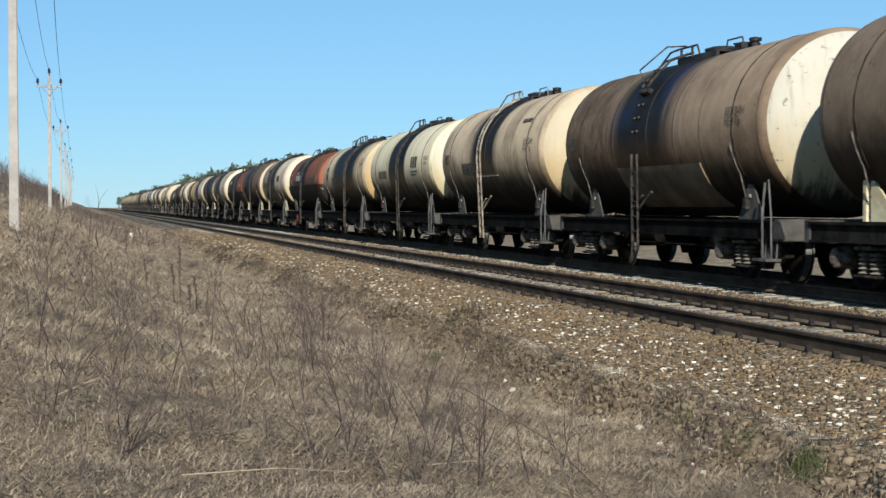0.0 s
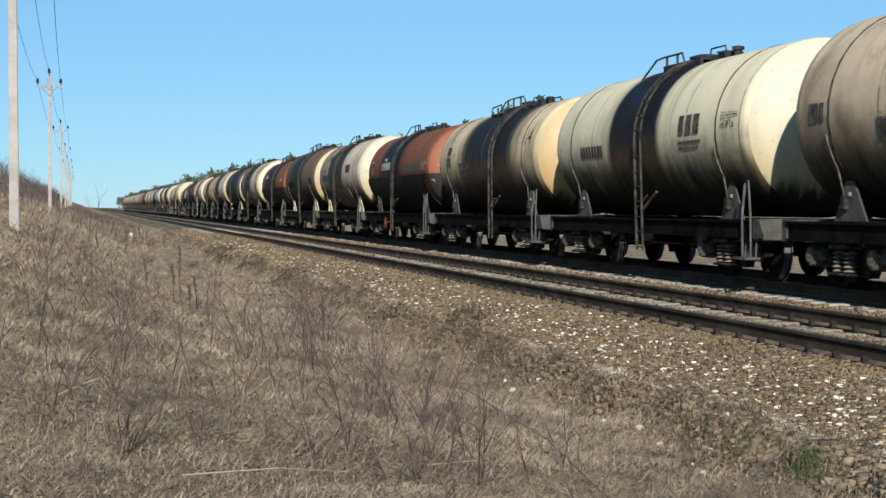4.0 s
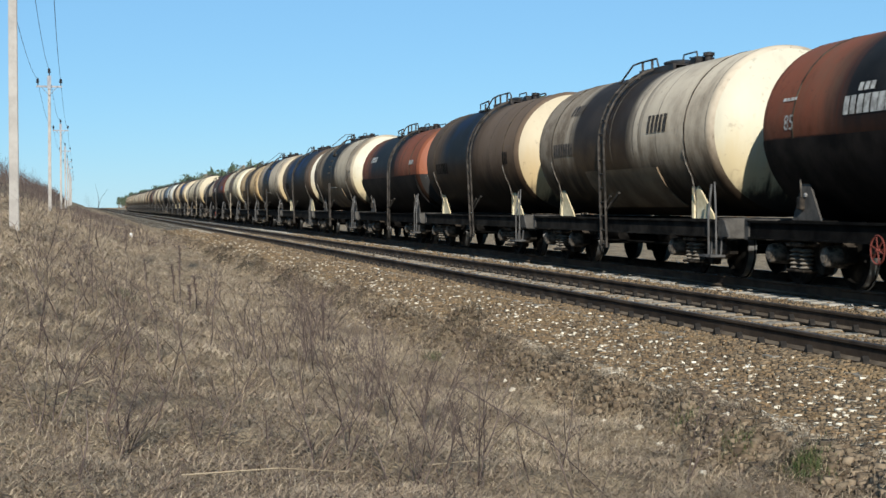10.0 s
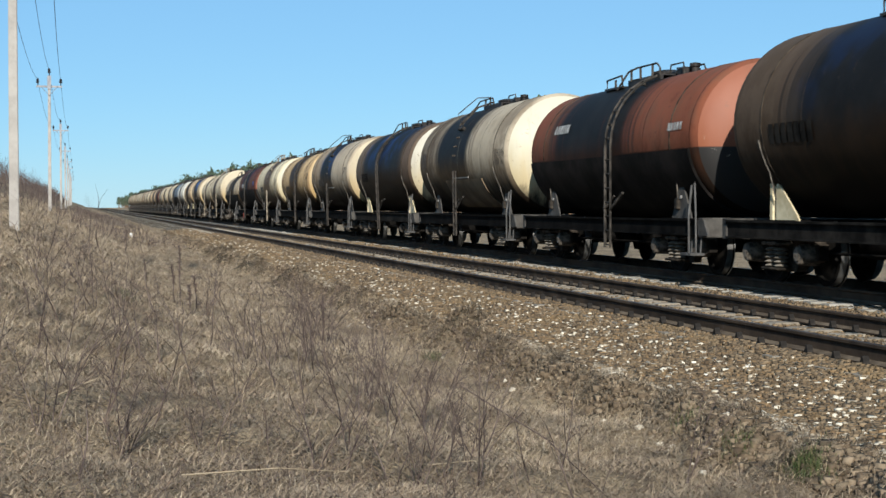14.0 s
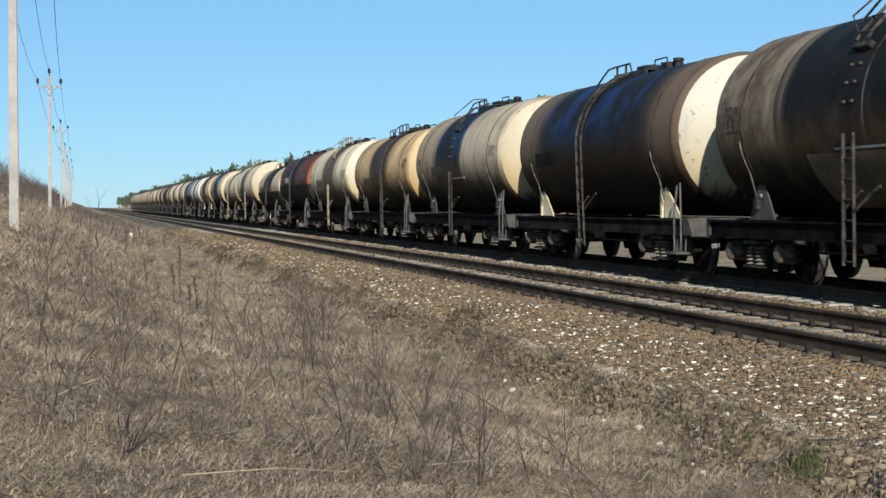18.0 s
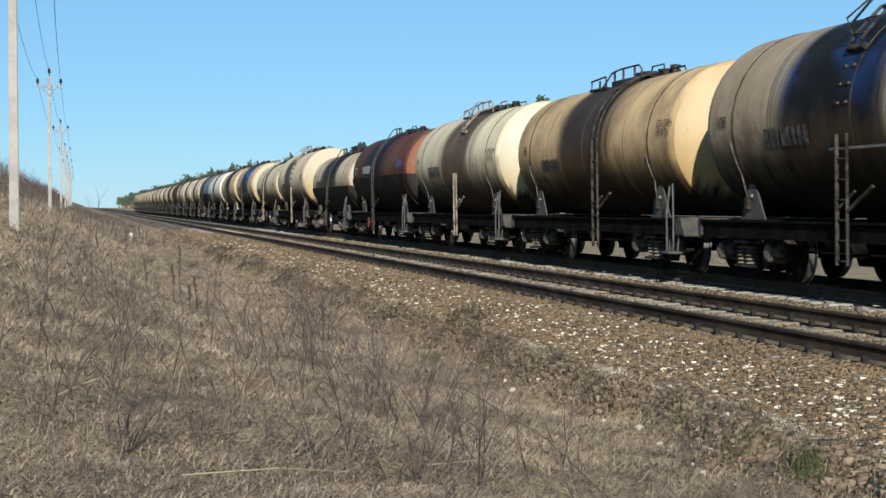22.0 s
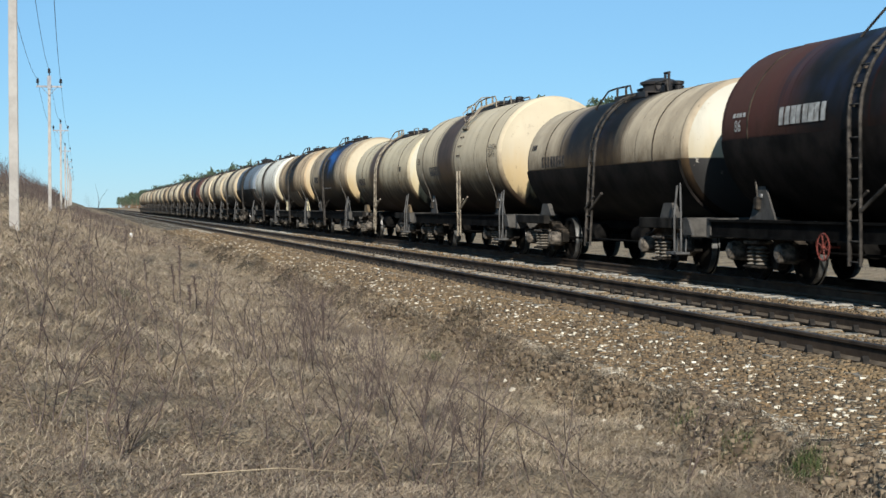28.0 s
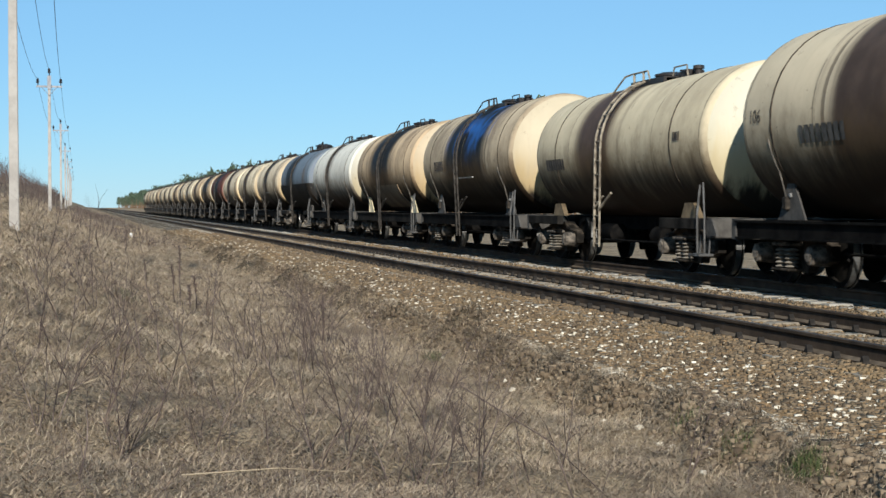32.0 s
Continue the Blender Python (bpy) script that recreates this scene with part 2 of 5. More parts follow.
def lathe(bm, profile, centre, axis="x", n=24, caps=True):
    """A profile of (radius, along) turned round an axis through centre."""
    c = Vector(centre)
    rings = []
    for r, w in profile:
        ring = []
        for k in range(n):
            a = 2 * math.pi * k / n
            u, v = r * math.cos(a), r * math.sin(a)
            ring.append(bm.verts.new(c + Vector({"x": (w, u, v), "y": (u, w, v), "z": (u, v, w)}[axis])))
        rings.append(ring)
    for a, b in zip(rings, rings[1:]):
        for k in range(n):
            bm.faces.new((a[k], a[(k + 1) % n], b[(k + 1) % n], b[k]))
    if caps and profile[0][0] > 1e-6:
        bm.faces.new(rings[0])
    if caps and profile[-1][0] > 1e-6:
        bm.faces.new(rings[-1])
    bmesh.ops.remove_doubles(bm, verts=bm.verts[:], dist=1e-5)
    bmesh.ops.recalc_face_normals(bm, faces=bm.faces[:])
    return bm


def NB():
    return bmesh.new()


# ---- plan ----
TRACK_A, TRACK_B = 7.47, 11.57      # centre lines of the free track and of the train's track
HALF_G = 0.81
PROFILE = [(-60, 4.6), (-14, 4.4), (-9, 4.0), (-6.5, 3.4), (-5.0, 2.6), (-3.6, 1.75), (-2.2, 1.05), (-1.2, 0.78), (0.0, 0.3),
           (1.2, -0.15), (2.4, -0.38), (3.3, -0.48), (3.75, -0.51), (4.02, -0.48), (4.25, -0.38), (4.5, -0.335), (4.75, -0.345), (5.4, -0.31), (5.7, -0.26), (6.0, -0.225), (8.9, -0.225),
           (9.5, -0.25), (10.1, -0.225), (13.0, -0.225), (13.8, -0.35), (15.5, -1.0), (18, -1.3), (24, -1.2), (60, -0.8), (400, -0.5)]
PX, PZ = np.array([p[0] for p in PROFILE]), np.array([p[1] for p in PROFILE])


def turf_edge(y):
    """The line where turf and ballast meet."""
    return 4.46 + 0.07 * np.sin(0.8 * y) + 0.07 * np.sin(2.3 * y + 1) + 0.03 * np.sin(5.1 * y)


# mounds of torn turf along that line: plan place, height, half length
MOUNDS = [(4.16, 25.3, 0.20, 0.9), (4.14, 21.7, 0.20, 1.1), (4.08, 32.5, 0.22, 1.3), (3.90, 39.6, 0.22, 1.8), (4.22, 18.0, 0.10, 0.7), (4.10, 15.5, 0.15, 0.7),
          (4.22, 14.1, 0.10, 0.5), (4.15, 12.1, 0.12, 0.5), (4.02, 47.7, 0.2, 2.2), (4.2, 9.9, 0.06, 0.4), (4.18, 8.6, 0.07, 0.4)]


def ground_z(x, y):
    """Height of the ground sheet at plan places (arrays)."""
    z = np.interp(x, PX, PZ)
    # the bank is lower round the place where the camera stands
    w = np.clip((16 - y) / 12, 0, 1) * np.clip((1.8 - x) / 2.2, 0, 1)
    z = z * (1 - w) + np.minimum(z, -0.30) * w
    soft = np.clip((4.9 - x) / 0.5, 0, 1) * np.clip((x + 30) / 20, 0, 1)
    z = z + soft * (0.07 * np.sin(1.7 * x + 0.9 * y) * np.sin(1.1 * y - 0.6 * x + 2) + 0.05 * np.sin(3.1 * x - 2.3 * y) * np.sin(2.7 * y + 1.3))
    # the torn edge of turf along the foot of the ballast
    ridge = np.exp(-((x - turf_edge(y) + 0.14) / 0.17) ** 2)
    for mx, my, mh, ml in MOUNDS:
        z = z + mh * np.exp(-((x - mx) / np.where(x < mx, 0.17, 0.26)) ** 2 - np.abs((y - my) / ml) ** 3)
    # hummocks of old grass
    z = z + soft * 0.030 * np.sin(6.1 * x + 2.0 * np.sin(1.3 * y)) * np.sin(4.7 * y + 2.2 * np.sin(1.9 * x))
    return z + ridge * (0.04 + 0.07 * np.sin(1.9 * y) * np.sin(0.7 * y + 1) + 0.035 * np.sin(5.3 * y + 3 * x)
                        + np.clip((y - 11) / 4, 0, 1) * 0.17 * np.clip(np.sin(1.3 * y) * np.sin(0.55 * y + 1), 0, 1))


def sheet(name, xs, ys, material, zf=ground_z):
    gx, gy = np.meshgrid(xs, ys)
    v = np.stack([gx.ravel(), gy.ravel(), zf(gx.ravel(), gy.ravel())], 1)
    nx, ny = len(xs), len(ys)
    i = (np.arange(ny - 1)[:, None] * nx + np.arange(nx - 1)[None]).ravel()
    f = np.stack([i, i + 1, i + nx + 1, i + nx], 1)
    me = bpy.data.meshes.new(name)
    me.from_pydata(v.tolist(), [], f.tolist())
    me.materials.append(material)
    me.shade_smooth()
    return me


def ground_material():
    n = Nodes("dry_turf_and_ballast_bed", 0.95)
    n.b.inputs["Specular IOR Level"].default_value = 0.1
    x, y, z = n.xyz()
    a = n.noise(0.35, 5, 0.6)
    b = n.noise(2.2, 6, 0.7)
    f = n.noise(14, 5, 0.75)
    turf = n.mix(n.ramp(a, 0.35, 0.65), (0.22, 0.16, 0.10), (0.13, 0.095, 0.062))
    turf = n.mix(n.ramp(b, 0.42, 0.7), turf, (0.34, 0.26, 0.165))
    turf = n.mix(n.ramp(f, 0.5, 0.75), turf, (0.085, 0.06, 0.042))
    vor = n.t.nodes.new("ShaderNodeTexVoronoi")
    vor.inputs["Scale"].default_value = 34
    n.t.links.new(n.co.outputs["Object"], vor.inputs["Vector"])
    sep = n.t.nodes.new("ShaderNodeSeparateColor")
    n.t.links.new(vor.outputs["Color"], sep.inputs[0])
    grit = n.mix(sep.outputs[0], (0.055, 0.042, 0.027), (0.115, 0.086, 0.055))
    grit = n.mix(n.ramp(sep.outputs[1], 0.86, 0.93), grit, (0.42, 0.38, 0.32))
    grit = n.mix(n.ramp(f, 0.45, 0.7), grit, (0.11, 0.083, 0.052))
    e = n.math("ADD", x, n.math("MULTIPLY", n.math("SUBTRACT", b, 0.5), 0.7))
    c = n.mix(n.math("MULTIPLY", n.ramp(e, 4.5, 4.8), n.ramp(e, 15.6, 14.6)), turf, grit)
    n.color(c)
    n.bump(n.math("ADD", n.math("MULTIPLY", b, 0.4), n.math("SUBTRACT", f, n.math("MULTIPLY", vor.outputs["Distance"], 0.8))), 0.05, 0.7)
    return n.m


M_GROUND = ground_material()
gxs = np.concatenate([[-500, -150, -60, -30, -18], np.arange(-14, -2, 0.5), np.arange(-2, 5.4, 0.14), np.arange(5.4, 16, 0.35), [17, 18, 20, 24, 30, 45, 60, 100, 200, 500, 1500]])
gys = np.concatenate([[-300, -60, -20, -8, -2], np.arange(2, 30, 0.16), np.arange(30, 80, 0.5), np.arange(80, 300, 4), [320, 400, 500, 700, 1000, 1600, 3000]])
ground = link("ground", sheet("ground", gxs, gys, M_GROUND))
tagged(ground, "dry grass bank and gravelly ballast shoulder of a railway", "ground", kind="structure")


# ---- track ----
def rail_outline(cx, top):
    h = [(-0.075, -0.18), (0.075, -0.18), (0.075, -0.165), (0.012, -0.14), (0.012, -0.045), (0.036, -0.03), (0.036, -0.006), (0.026, 0.0),
         (-0.026, 0.0), (-0.036, -0.006), (-0.036, -0.03), (-0.012, -0.045), (-0.012, -0.14), (-0.075, -0.165)]
    return [(cx + u, top + v) for u, v in h]


def track(name, cx, label):
    top = tagged(new(name), label, "railway track", "railway tracks")
    for s in (-1, 1):
        bm = prism(NB(), rail_outline(cx + s * HALF_G, 0.0), "y", -60, 1500)
        for f in bm.faces:
            zc = f.calc_center_median().z
            if f.normal.z > 0.9 and zc > -0.01:
                f.material_index = 1
            elif -0.17 < zc < -0.145:
                f.material_index = 2
        part("rail", bm, [M_RAILSIDE, M_RAILTOP, M_RAILFOOT], top, "dark rusty steel rail")
    return top


track_a = track("track", TRACK_A, "free railway track on concrete sleepers in ballast")
track_b = track("track", TRACK_B, "railway track under the moving freight train")

# ---- tank wagons ----
CAR = 12.03
AX, RAD, HALF, DOME = 2.50, 1.49, 4.93, 0.52      # tank axis height, radius, half of the straight part, depth of the ends
BOGIE_Y, BASE, WR = 3.93, 0.925, 0.475
shapes = {}


def put(key, build, material, parent, name, m=None, label="", smooth=False):
    """A part on a mesh that is shared between alike parts of one material."""
    k = (key, material.name)
    if k not in shapes:
        bm = NB()
        build(bm)
        me = bpy.data.meshes.new(name)
        bm.to_mesh(me)
        bm.free()
        me.materials.append(material)
        if smooth:
            me.shade_smooth()
            me.set_sharp_from_angle(angle=radians(40))
        shapes[k] = me
    return link(name, shapes[k], parent, label, m)


SKIRT = 0.36      # angle on the end's curve up to which the flank's coat reaches


def dome_at(r, half, a, sgn):
    return r * math.cos(a) ** 0.86 if a < 1.57 else 0.0, sgn * (half + DOME * math.sin(a))


def b_tank(r, axz, half):
    def go(bm):
        seams = [-half + 0.02, -2.55, 0.0, 2.55, half - 0.02]
        prof = [dome_at(r, half, a, -1) for a in (SKIRT, SKIRT * 0.66, SKIRT * 0.33)]
        prof += [(r, s) for s in seams]
        prof += [dome_at(r, half, a, 1) for a in (SKIRT * 0.33, SKIRT * 0.66, SKIRT)]
        lathe(bm, prof, (0, 0, axz), "y", 56, False)
    return go


def b_end(r, axz, half, sgn):
    def go(bm):
        prof = [dome_at(r, half, a, sgn) for a in np.linspace(SKIRT, math.pi / 2, 11)]
        prof[-1] = (0.0, sgn * (half + DOME))
        lathe(bm, prof, (0, 0, axz), "y", 56)
    return go


def b_arc(r, axz, y, w, a0, a1, t=0.012):
    """A flat strap round the tank between two angles from the top (degrees, negative towards the near side)."""
    def go(bm):
        ring = []
        for a in np.linspace(radians(a0), radians(a1), 24):
            for rr, yy in ((r + 0.003, y - w / 2), (r + t, y - w / 2), (r + t, y + w / 2), (r + 0.003, y + w / 2)):
                ring.append(bm.verts.new((rr * math.sin(a), yy, axz + rr * math.cos(a))))
        for i in range(0, len(ring) - 4, 4):
            for k in range(4):
                bm.faces.new((ring[i + k], ring[i + (k + 1) % 4], ring[i + 4 + (k + 1) % 4], ring[i + 4 + k]))
        bmesh.ops.recalc_face_normals(bm, faces=bm.faces[:])
    return go


def b_box(*a, bevel=0.0):
    return lambda bm: box(bm, *a, bevel=bevel)


def b_prism(outline, axis, a, b):
    return lambda bm: prism(bm, outline, axis, a, b)


def b_tubes(lines, r, n=6):
    def go(bm):
        for l in lines:
            tube(bm, l, r, n)
    return go


def b_wheelset(bm):
    for s in (-1, 1):
        lathe(bm, [(0.10, s * 0.70), (0.12, s * 0.86), (0.38, s * 0.80), (0.40, s * 0.85), (WR, s * 0.85), (WR, s * 0.745), (WR + 0.028, s * 0.735),
                   (WR + 0.028, s * 0.715), (0.40, s * 0.71), (0.38, s * 0.76), (0.12, s * 0.70), (0.10, s * 0.70)], (0, 0, 0), "x", 28)
    lathe(bm, [(0.085, -1.05), (0.085, 1.05)], (0, 0, 0), "x", 12)
    bm.normal_update()
    for f in bm.faces:
        c = f.calc_center_median()
        if WR - 0.04 < math.hypot(c.y, c.z) and abs(f.normal.x) < 0.6:
            f.material_index = 1


SIDE = [(-1.20, 0.40), (-1.20, 0.62), (-1.02, 0.68), (-0.72, 0.70), (-0.48, 0.82), (0.48, 0.82), (0.72, 0.70), (1.02, 0.68), (1.20, 0.62),
        (1.20, 0.40), (1.06, 0.36), (0.74, 0.36), (0.62, 0.46), (0.46, 0.20), (-0.46, 0.20), (-0.62, 0.46), (-0.74, 0.36), (-1.06, 0.36)]


RIM = [(-1.10, 0.655), (-0.72, 0.69), (-0.48, 0.81), (0.48, 0.81), (0.72, 0.69), (1.10, 0.655), (1.10, 0.685), (0.74, 0.735), (0.50, 0.855), (-0.50, 0.855), (-0.74, 0.735), (-1.10, 0.685)]


def b_spring(bm):
    for i in range(5):
        z = 0.285 + i * 0.062
        lathe(bm, [(0.05, z - 0.030), (0.085, z - 0.020), (0.115, z), (0.085, z + 0.020), (0.05, z + 0.030)], (0, 0, 0), "z", 12)


def bogie(parent, y):
    b = put("bolster", b_box(-1.1, 1.1, -0.2, 0.2, 0.5, 0.74, bevel=0.03), M_BOGIE, parent, "bogie", pose(0, y, 0), "dusty cast steel bogie")
    for s in (-1, 1):
        put("side_frame%d" % s, b_prism(SIDE, "x", s * 0.95, s * 1.10), M_BOGIE, b, "side_frame")
        put("frame_rim%d" % s, b_prism(RIM, "x", s * 0.94, s * 1.17), M_BOGIE, b, "frame_rim")
    for k in (-1, 1):
        put("spring", b_spring, M_SPRING, b, "coil_spring", pose(-1.22, k * 0.16, 0), smooth=True)
    put("springcap", b_box(-1.35, -1.0, -0.30, 0.30, 0.60, 0.66, bevel=0.02), M_AXBOX, b, "spring_cap")
    put("springseat", b_box(-1.35, -1.0, -0.30, 0.30, 0.22, 0.262, bevel=0.015), M_BOGIE, b, "spring_seat")
    for k in (-1, 1):
        put("axlebox", lambda bm: lathe(bm, [(0.0, -1.345), (0.09, -1.34), (0.10, -1.32), (0.14, -1.31), (0.155, -1.26), (0.17, -1.0)], (0, 0, 0), "x", 16), M_AXBOX, b, "axle_box", pose(0, k * BASE, WR), smooth=True)
    ws = []
    for k in (-1, 1):
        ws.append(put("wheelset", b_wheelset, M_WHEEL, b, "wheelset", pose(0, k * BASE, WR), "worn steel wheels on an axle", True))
        if len(ws[-1].data.materials) < 2:
            ws[-1].data.materials.append(M_TREAD)
    return ws


def b_rung(bm):
    tube(bm, [(0, -0.17, 0), (0, 0.17, 0)], 0.014, 5)


def b_cleat(bm):
    box(bm, -0.015, 0.05, -0.035, 0.035, -0.02, 0.02, bevel=0.006)


def ladder(w, y, r, axz, mat, style="round", zlow=0.38):
    """Side ladder. round: bent to the tank's flank up to the walkway; split: a lower ladder, footholds on the
    flank and a short stair from the walkway."""
    def on(a, off):
        return (-(r + off) * math.sin(radians(a)), axz + (r + off) * math.cos(radians(a)))
    key = "ladder%s%.2f%.2f%.2f" % (style, y, r, axz)
    foot = (-1.47, zlow)
    if style == "split":
        lower = [foot, (-1.50, axz - 0.32)]
        upper = [on(54, 0.10), on(48, 0.11), on(30, 0.17), on(13, 0.15)]
        wide = 0.15
    else:
        lower = [foot, on(90, 0.085)]
        upper = [on(a, 0.085) for a in (90, 80, 70, 60, 50, 40, 30, 20, 13)]
        wide = 0.16
    la = put(key, b_tubes([[(u, y - wide, v) for u, v in lower]], 0.024), mat, w, "ladder", None, "narrow steel ladder up the tank's flank")
    put(key + "b", b_tubes([[(u, y + wide, v) for u, v in lower]], 0.030), mat, la, "stringer")
    for q in (-1, 1):
        put(key + "u%d" % q, b_tubes([[(u, y + q * wide, v) for u, v in upper]], 0.026), mat, la, "stringer")
    z = zlow + 0.06
    while z < lower[1][1] - 0.08:
        f = (z - zlow) / (lower[1][1] - zlow)
        put("rung", b_rung, mat, la, "rung", pose(foot[0] + (lower[1][0] - foot[0]) * f, y, z))
        z += 0.28
    if style == "split":
        for f in (0.1, 0.35, 0.6, 0.85):
            u, v = on(54 - 41 * f, 0.115 + 0.05 * math.sin(3.1 * f))
            put("rung", b_rung, mat, la, "rung", pose(u, y, v))
        put(key + "p", b_box(-0.05, 0.12, -0.24, 0.24, -0.05, 0.05, bevel=0.015), mat, la, "foot_plate", pose(on(56, 0.04)[0], y, on(56, 0.04)[1], 0, 30))
        for a in (66, 76, 86):
            u, v = on(a, 0.0)
            for q in (-1, 1):
                put("cleat", b_cleat, M_DRUST, la, "foothold", pose(u - 0.02, y + q * 0.12, v))
        put(key + "h", b_tubes([[(*on(50, 0.11)[:1], y + 0.2, on(50, 0.11)[1]), (on(46, 0.34)[0], y + 0.2, on(46, 0.34)[1]), (on(24, 0.40)[0], y + 0.2, on(24, 0.40)[1]), (on(12, 0.30)[0], y + 0.2, on(12, 0.30)[1])]], 0.016), mat, la, "grab_rail")
    else:
        for a in range(18, 90, 11):
            u, v = on(a, 0.085)
            put("rung", b_rung, mat, la, "rung", pose(u, y, v))
            u, v = on(a, 0.02)
            put("cleat", b_cleat, M_DRUST, la, "bracket", pose(u, y + wide, v))
    # stays that hold the ladder off the tank
    put(key + "s", b_tubes([[(foot[0] - 0.01, y - wide, 1.12), (foot[0] + 0.05, y - 0.75, 1.46)]], 0.03), mat, la, "stay")
    put(key + "t", b_tubes([[(foot[0] - 0.01, y + wide, 1.14), (foot[0] + 0.05, y - 0.25, 1.40)]], 0.022), mat, la, "stay")


def top_gear(w, kind, r, axz, rail_mat):
    """Walkway, hatch, valve and handrails on top of the tank."""
    t = axz + r
    back = -0.4 if kind == "long" else -0.2
    at = pose(0, back, 0)
    d = put("deck%.2f" % t, b_box(-0.50, 0.50, -0.75, 1.15, t + 0.0, t + 0.03), M_DARKTOP, w, "deck", at, "oily steel walkway on top of the tank")
    for q in (-1, 1):
        put("deckbeam%.2f%d" % (t, q), b_box(q * 0.47 - 0.03, q * 0.47 + 0.03, -0.75, 1.15, t - 0.09, t), M_DARKTOP, d, "deck_beam")
    put("hatch%.2f" % t, lambda bm: lathe(bm, [(0.30, t - 0.05), (0.30, t + 0.08), (0.35, t + 0.09), (0.35, t + 0.13), (0.2, t + 0.17), (0.0, t + 0.18)], (0, 0.1, 0), "z", 18),
        M_DARKTOP, w, "hatch", at, "black round filling hatch", True)
    put("valve%.2f" % t, lambda bm: (box(bm, -0.16, 0.16, -0.7, -0.42, t + 0.0, t + 0.10, bevel=0.03), lathe(bm, [(0.06, t + 0.08), (0.06, t + 0.14), (0.09, t + 0.14), (0.09, t + 0.17)], (0, -0.56, 0), "z", 10)),
        M_DARKTOP, w, "safety_valve", at)
    put("vent_box%.2f" % t, b_box(-0.2, 0.2, -1.14, -0.84, t - 0.03, t + 0.14, bevel=0.03), M_DARKTOP, w, "vent_box", at)
    put("vent_pipe%.2f" % t, lambda bm: lathe(bm, [(0.07, t - 0.03), (0.07, t + 0.12), (0.11, t + 0.13), (0.11, t + 0.19), (0.0, t + 0.21)], (0, -1.32, 0), "z", 12), M_DARKTOP, w, "vent_pipe", at, "", True)
    put("vent_rail%.2f" % t, b_tubes([[(-0.26, -0.62, t + 0.02), (-0.26, -0.70, t + 0.20), (-0.26, -1.36, t + 0.20), (-0.26, -1.42, t - 0.03)]], 0.016), rail_mat, w, "vent_rail", at)
    if kind == "long":
        h = 0.25
        lines = [[(-0.62, 2.15, t - 0.16), (-0.62, 2.15, t + 0.10), (-0.62, 1.2, t + 0.14), (-0.62, 1.15, t - 0.12)],
                 [(-0.72, 1.2, t - 0.16), (-0.60, 0.85, t + 0.18), (-0.50, 0.6, t + h), (-0.50, -0.55, t + h), (-0.50, -0.72, t + h * 0.6), (-0.50, -0.74, t - 0.06)],
                 [(0.50, 1.2, t - 0.05), (0.50, 0.7, t + h), (0.50, -0.55, t + h), (0.50, -0.74, t)]]
        put("landing%.2f" % t, b_box(-0.66, 0.3, 1.17, 2.2, t - 0.12, t - 0.08), M_DARKTOP, w, "landing", at)
    else:
        h = 0.20
        lines = [[(-0.72, 1.75, t - 0.20), (-0.58, 1.30, t + 0.16), (-0.50, 1.1, t + h), (-0.50, 0.15, t + h), (-0.50, 0.02, t)],
                 [(0.50, 1.5, t - 0.05), (0.50, 1.1, t + h), (0.50, 0.1, t + h), (0.50, 0.02, t)]]
    for i, l in enumerate(lines):
        put("rail%s%.2f%d" % (kind, t, i), b_tubes([l], 0.02), rail_mat, w, "handrail", at)
    for y in (0.95, 0.4) + ((-0.3, 1.65) if kind == "long" else ()):
        z = -0.1 if y > 1.2 else 0.0
        put("post%s%.2f" % (kind, t), b_tubes([[(-0.50, 0, t), (-0.50, 0, t + h)]], 0.026), rail_mat, w, "rail_post", pose(-0.1 if y > 1.2 else 0, y + back, -0.17 if y > 1.2 else 0))


TRI = [(-0.48, 0.975), (0.48, 0.975), (0.43, 1.04), (0.07, 1.63), (-0.03, 1.63), (-0.43, 1.06)]
CRM = [(0.18, 0.975), (0.18, 1.53), (0.10, 1.55), (-0.55, 1.06), (-0.62, 0.975)]


def corner_rails(w, s):
    """Corner handrails and step of one end."""
    put("hrail%d" % s, b_tubes([[(-1.46, s * 5.10, 0.40), (-1.46, s * 5.08, 1.05), (-1.36, s * 4.96, 1.56)]], 0.020), M_HRAIL, w, "handrail")
    put("hrailb%d" % s, b_tubes([[(-1.46, s * 5.42, 0.40), (-1.46, s * 5.40, 1.05), (-1.32, s * 5.00, 1.60)]], 0.016), M_HRAIL, w, "handrail")
    put("step%d" % s, b_box(-1.60, -1.34, s * 5.27 - 0.24, s * 5.27 + 0.24, 0.36, 0.40), M_HRAIL, w, "step")
    for d in (-0.2, 0.2):
        put("hanger", b_tubes([[(-1.40, 0, 0.40), (-1.38, 0, 0.72)]], 0.014), M_HRAIL, w, "step_hanger", pose(0, s * 5.27 + d, 0))
    put("corner_wing%d" % s, b_prism([(s * 5.40, 0.965), (s * 5.66, 0.965), (s * 5.86, 0.70), (s * 5.42, 0.70)][::s], "x", -1.43, -1.39), M_PLATE, w, "corner_plate")


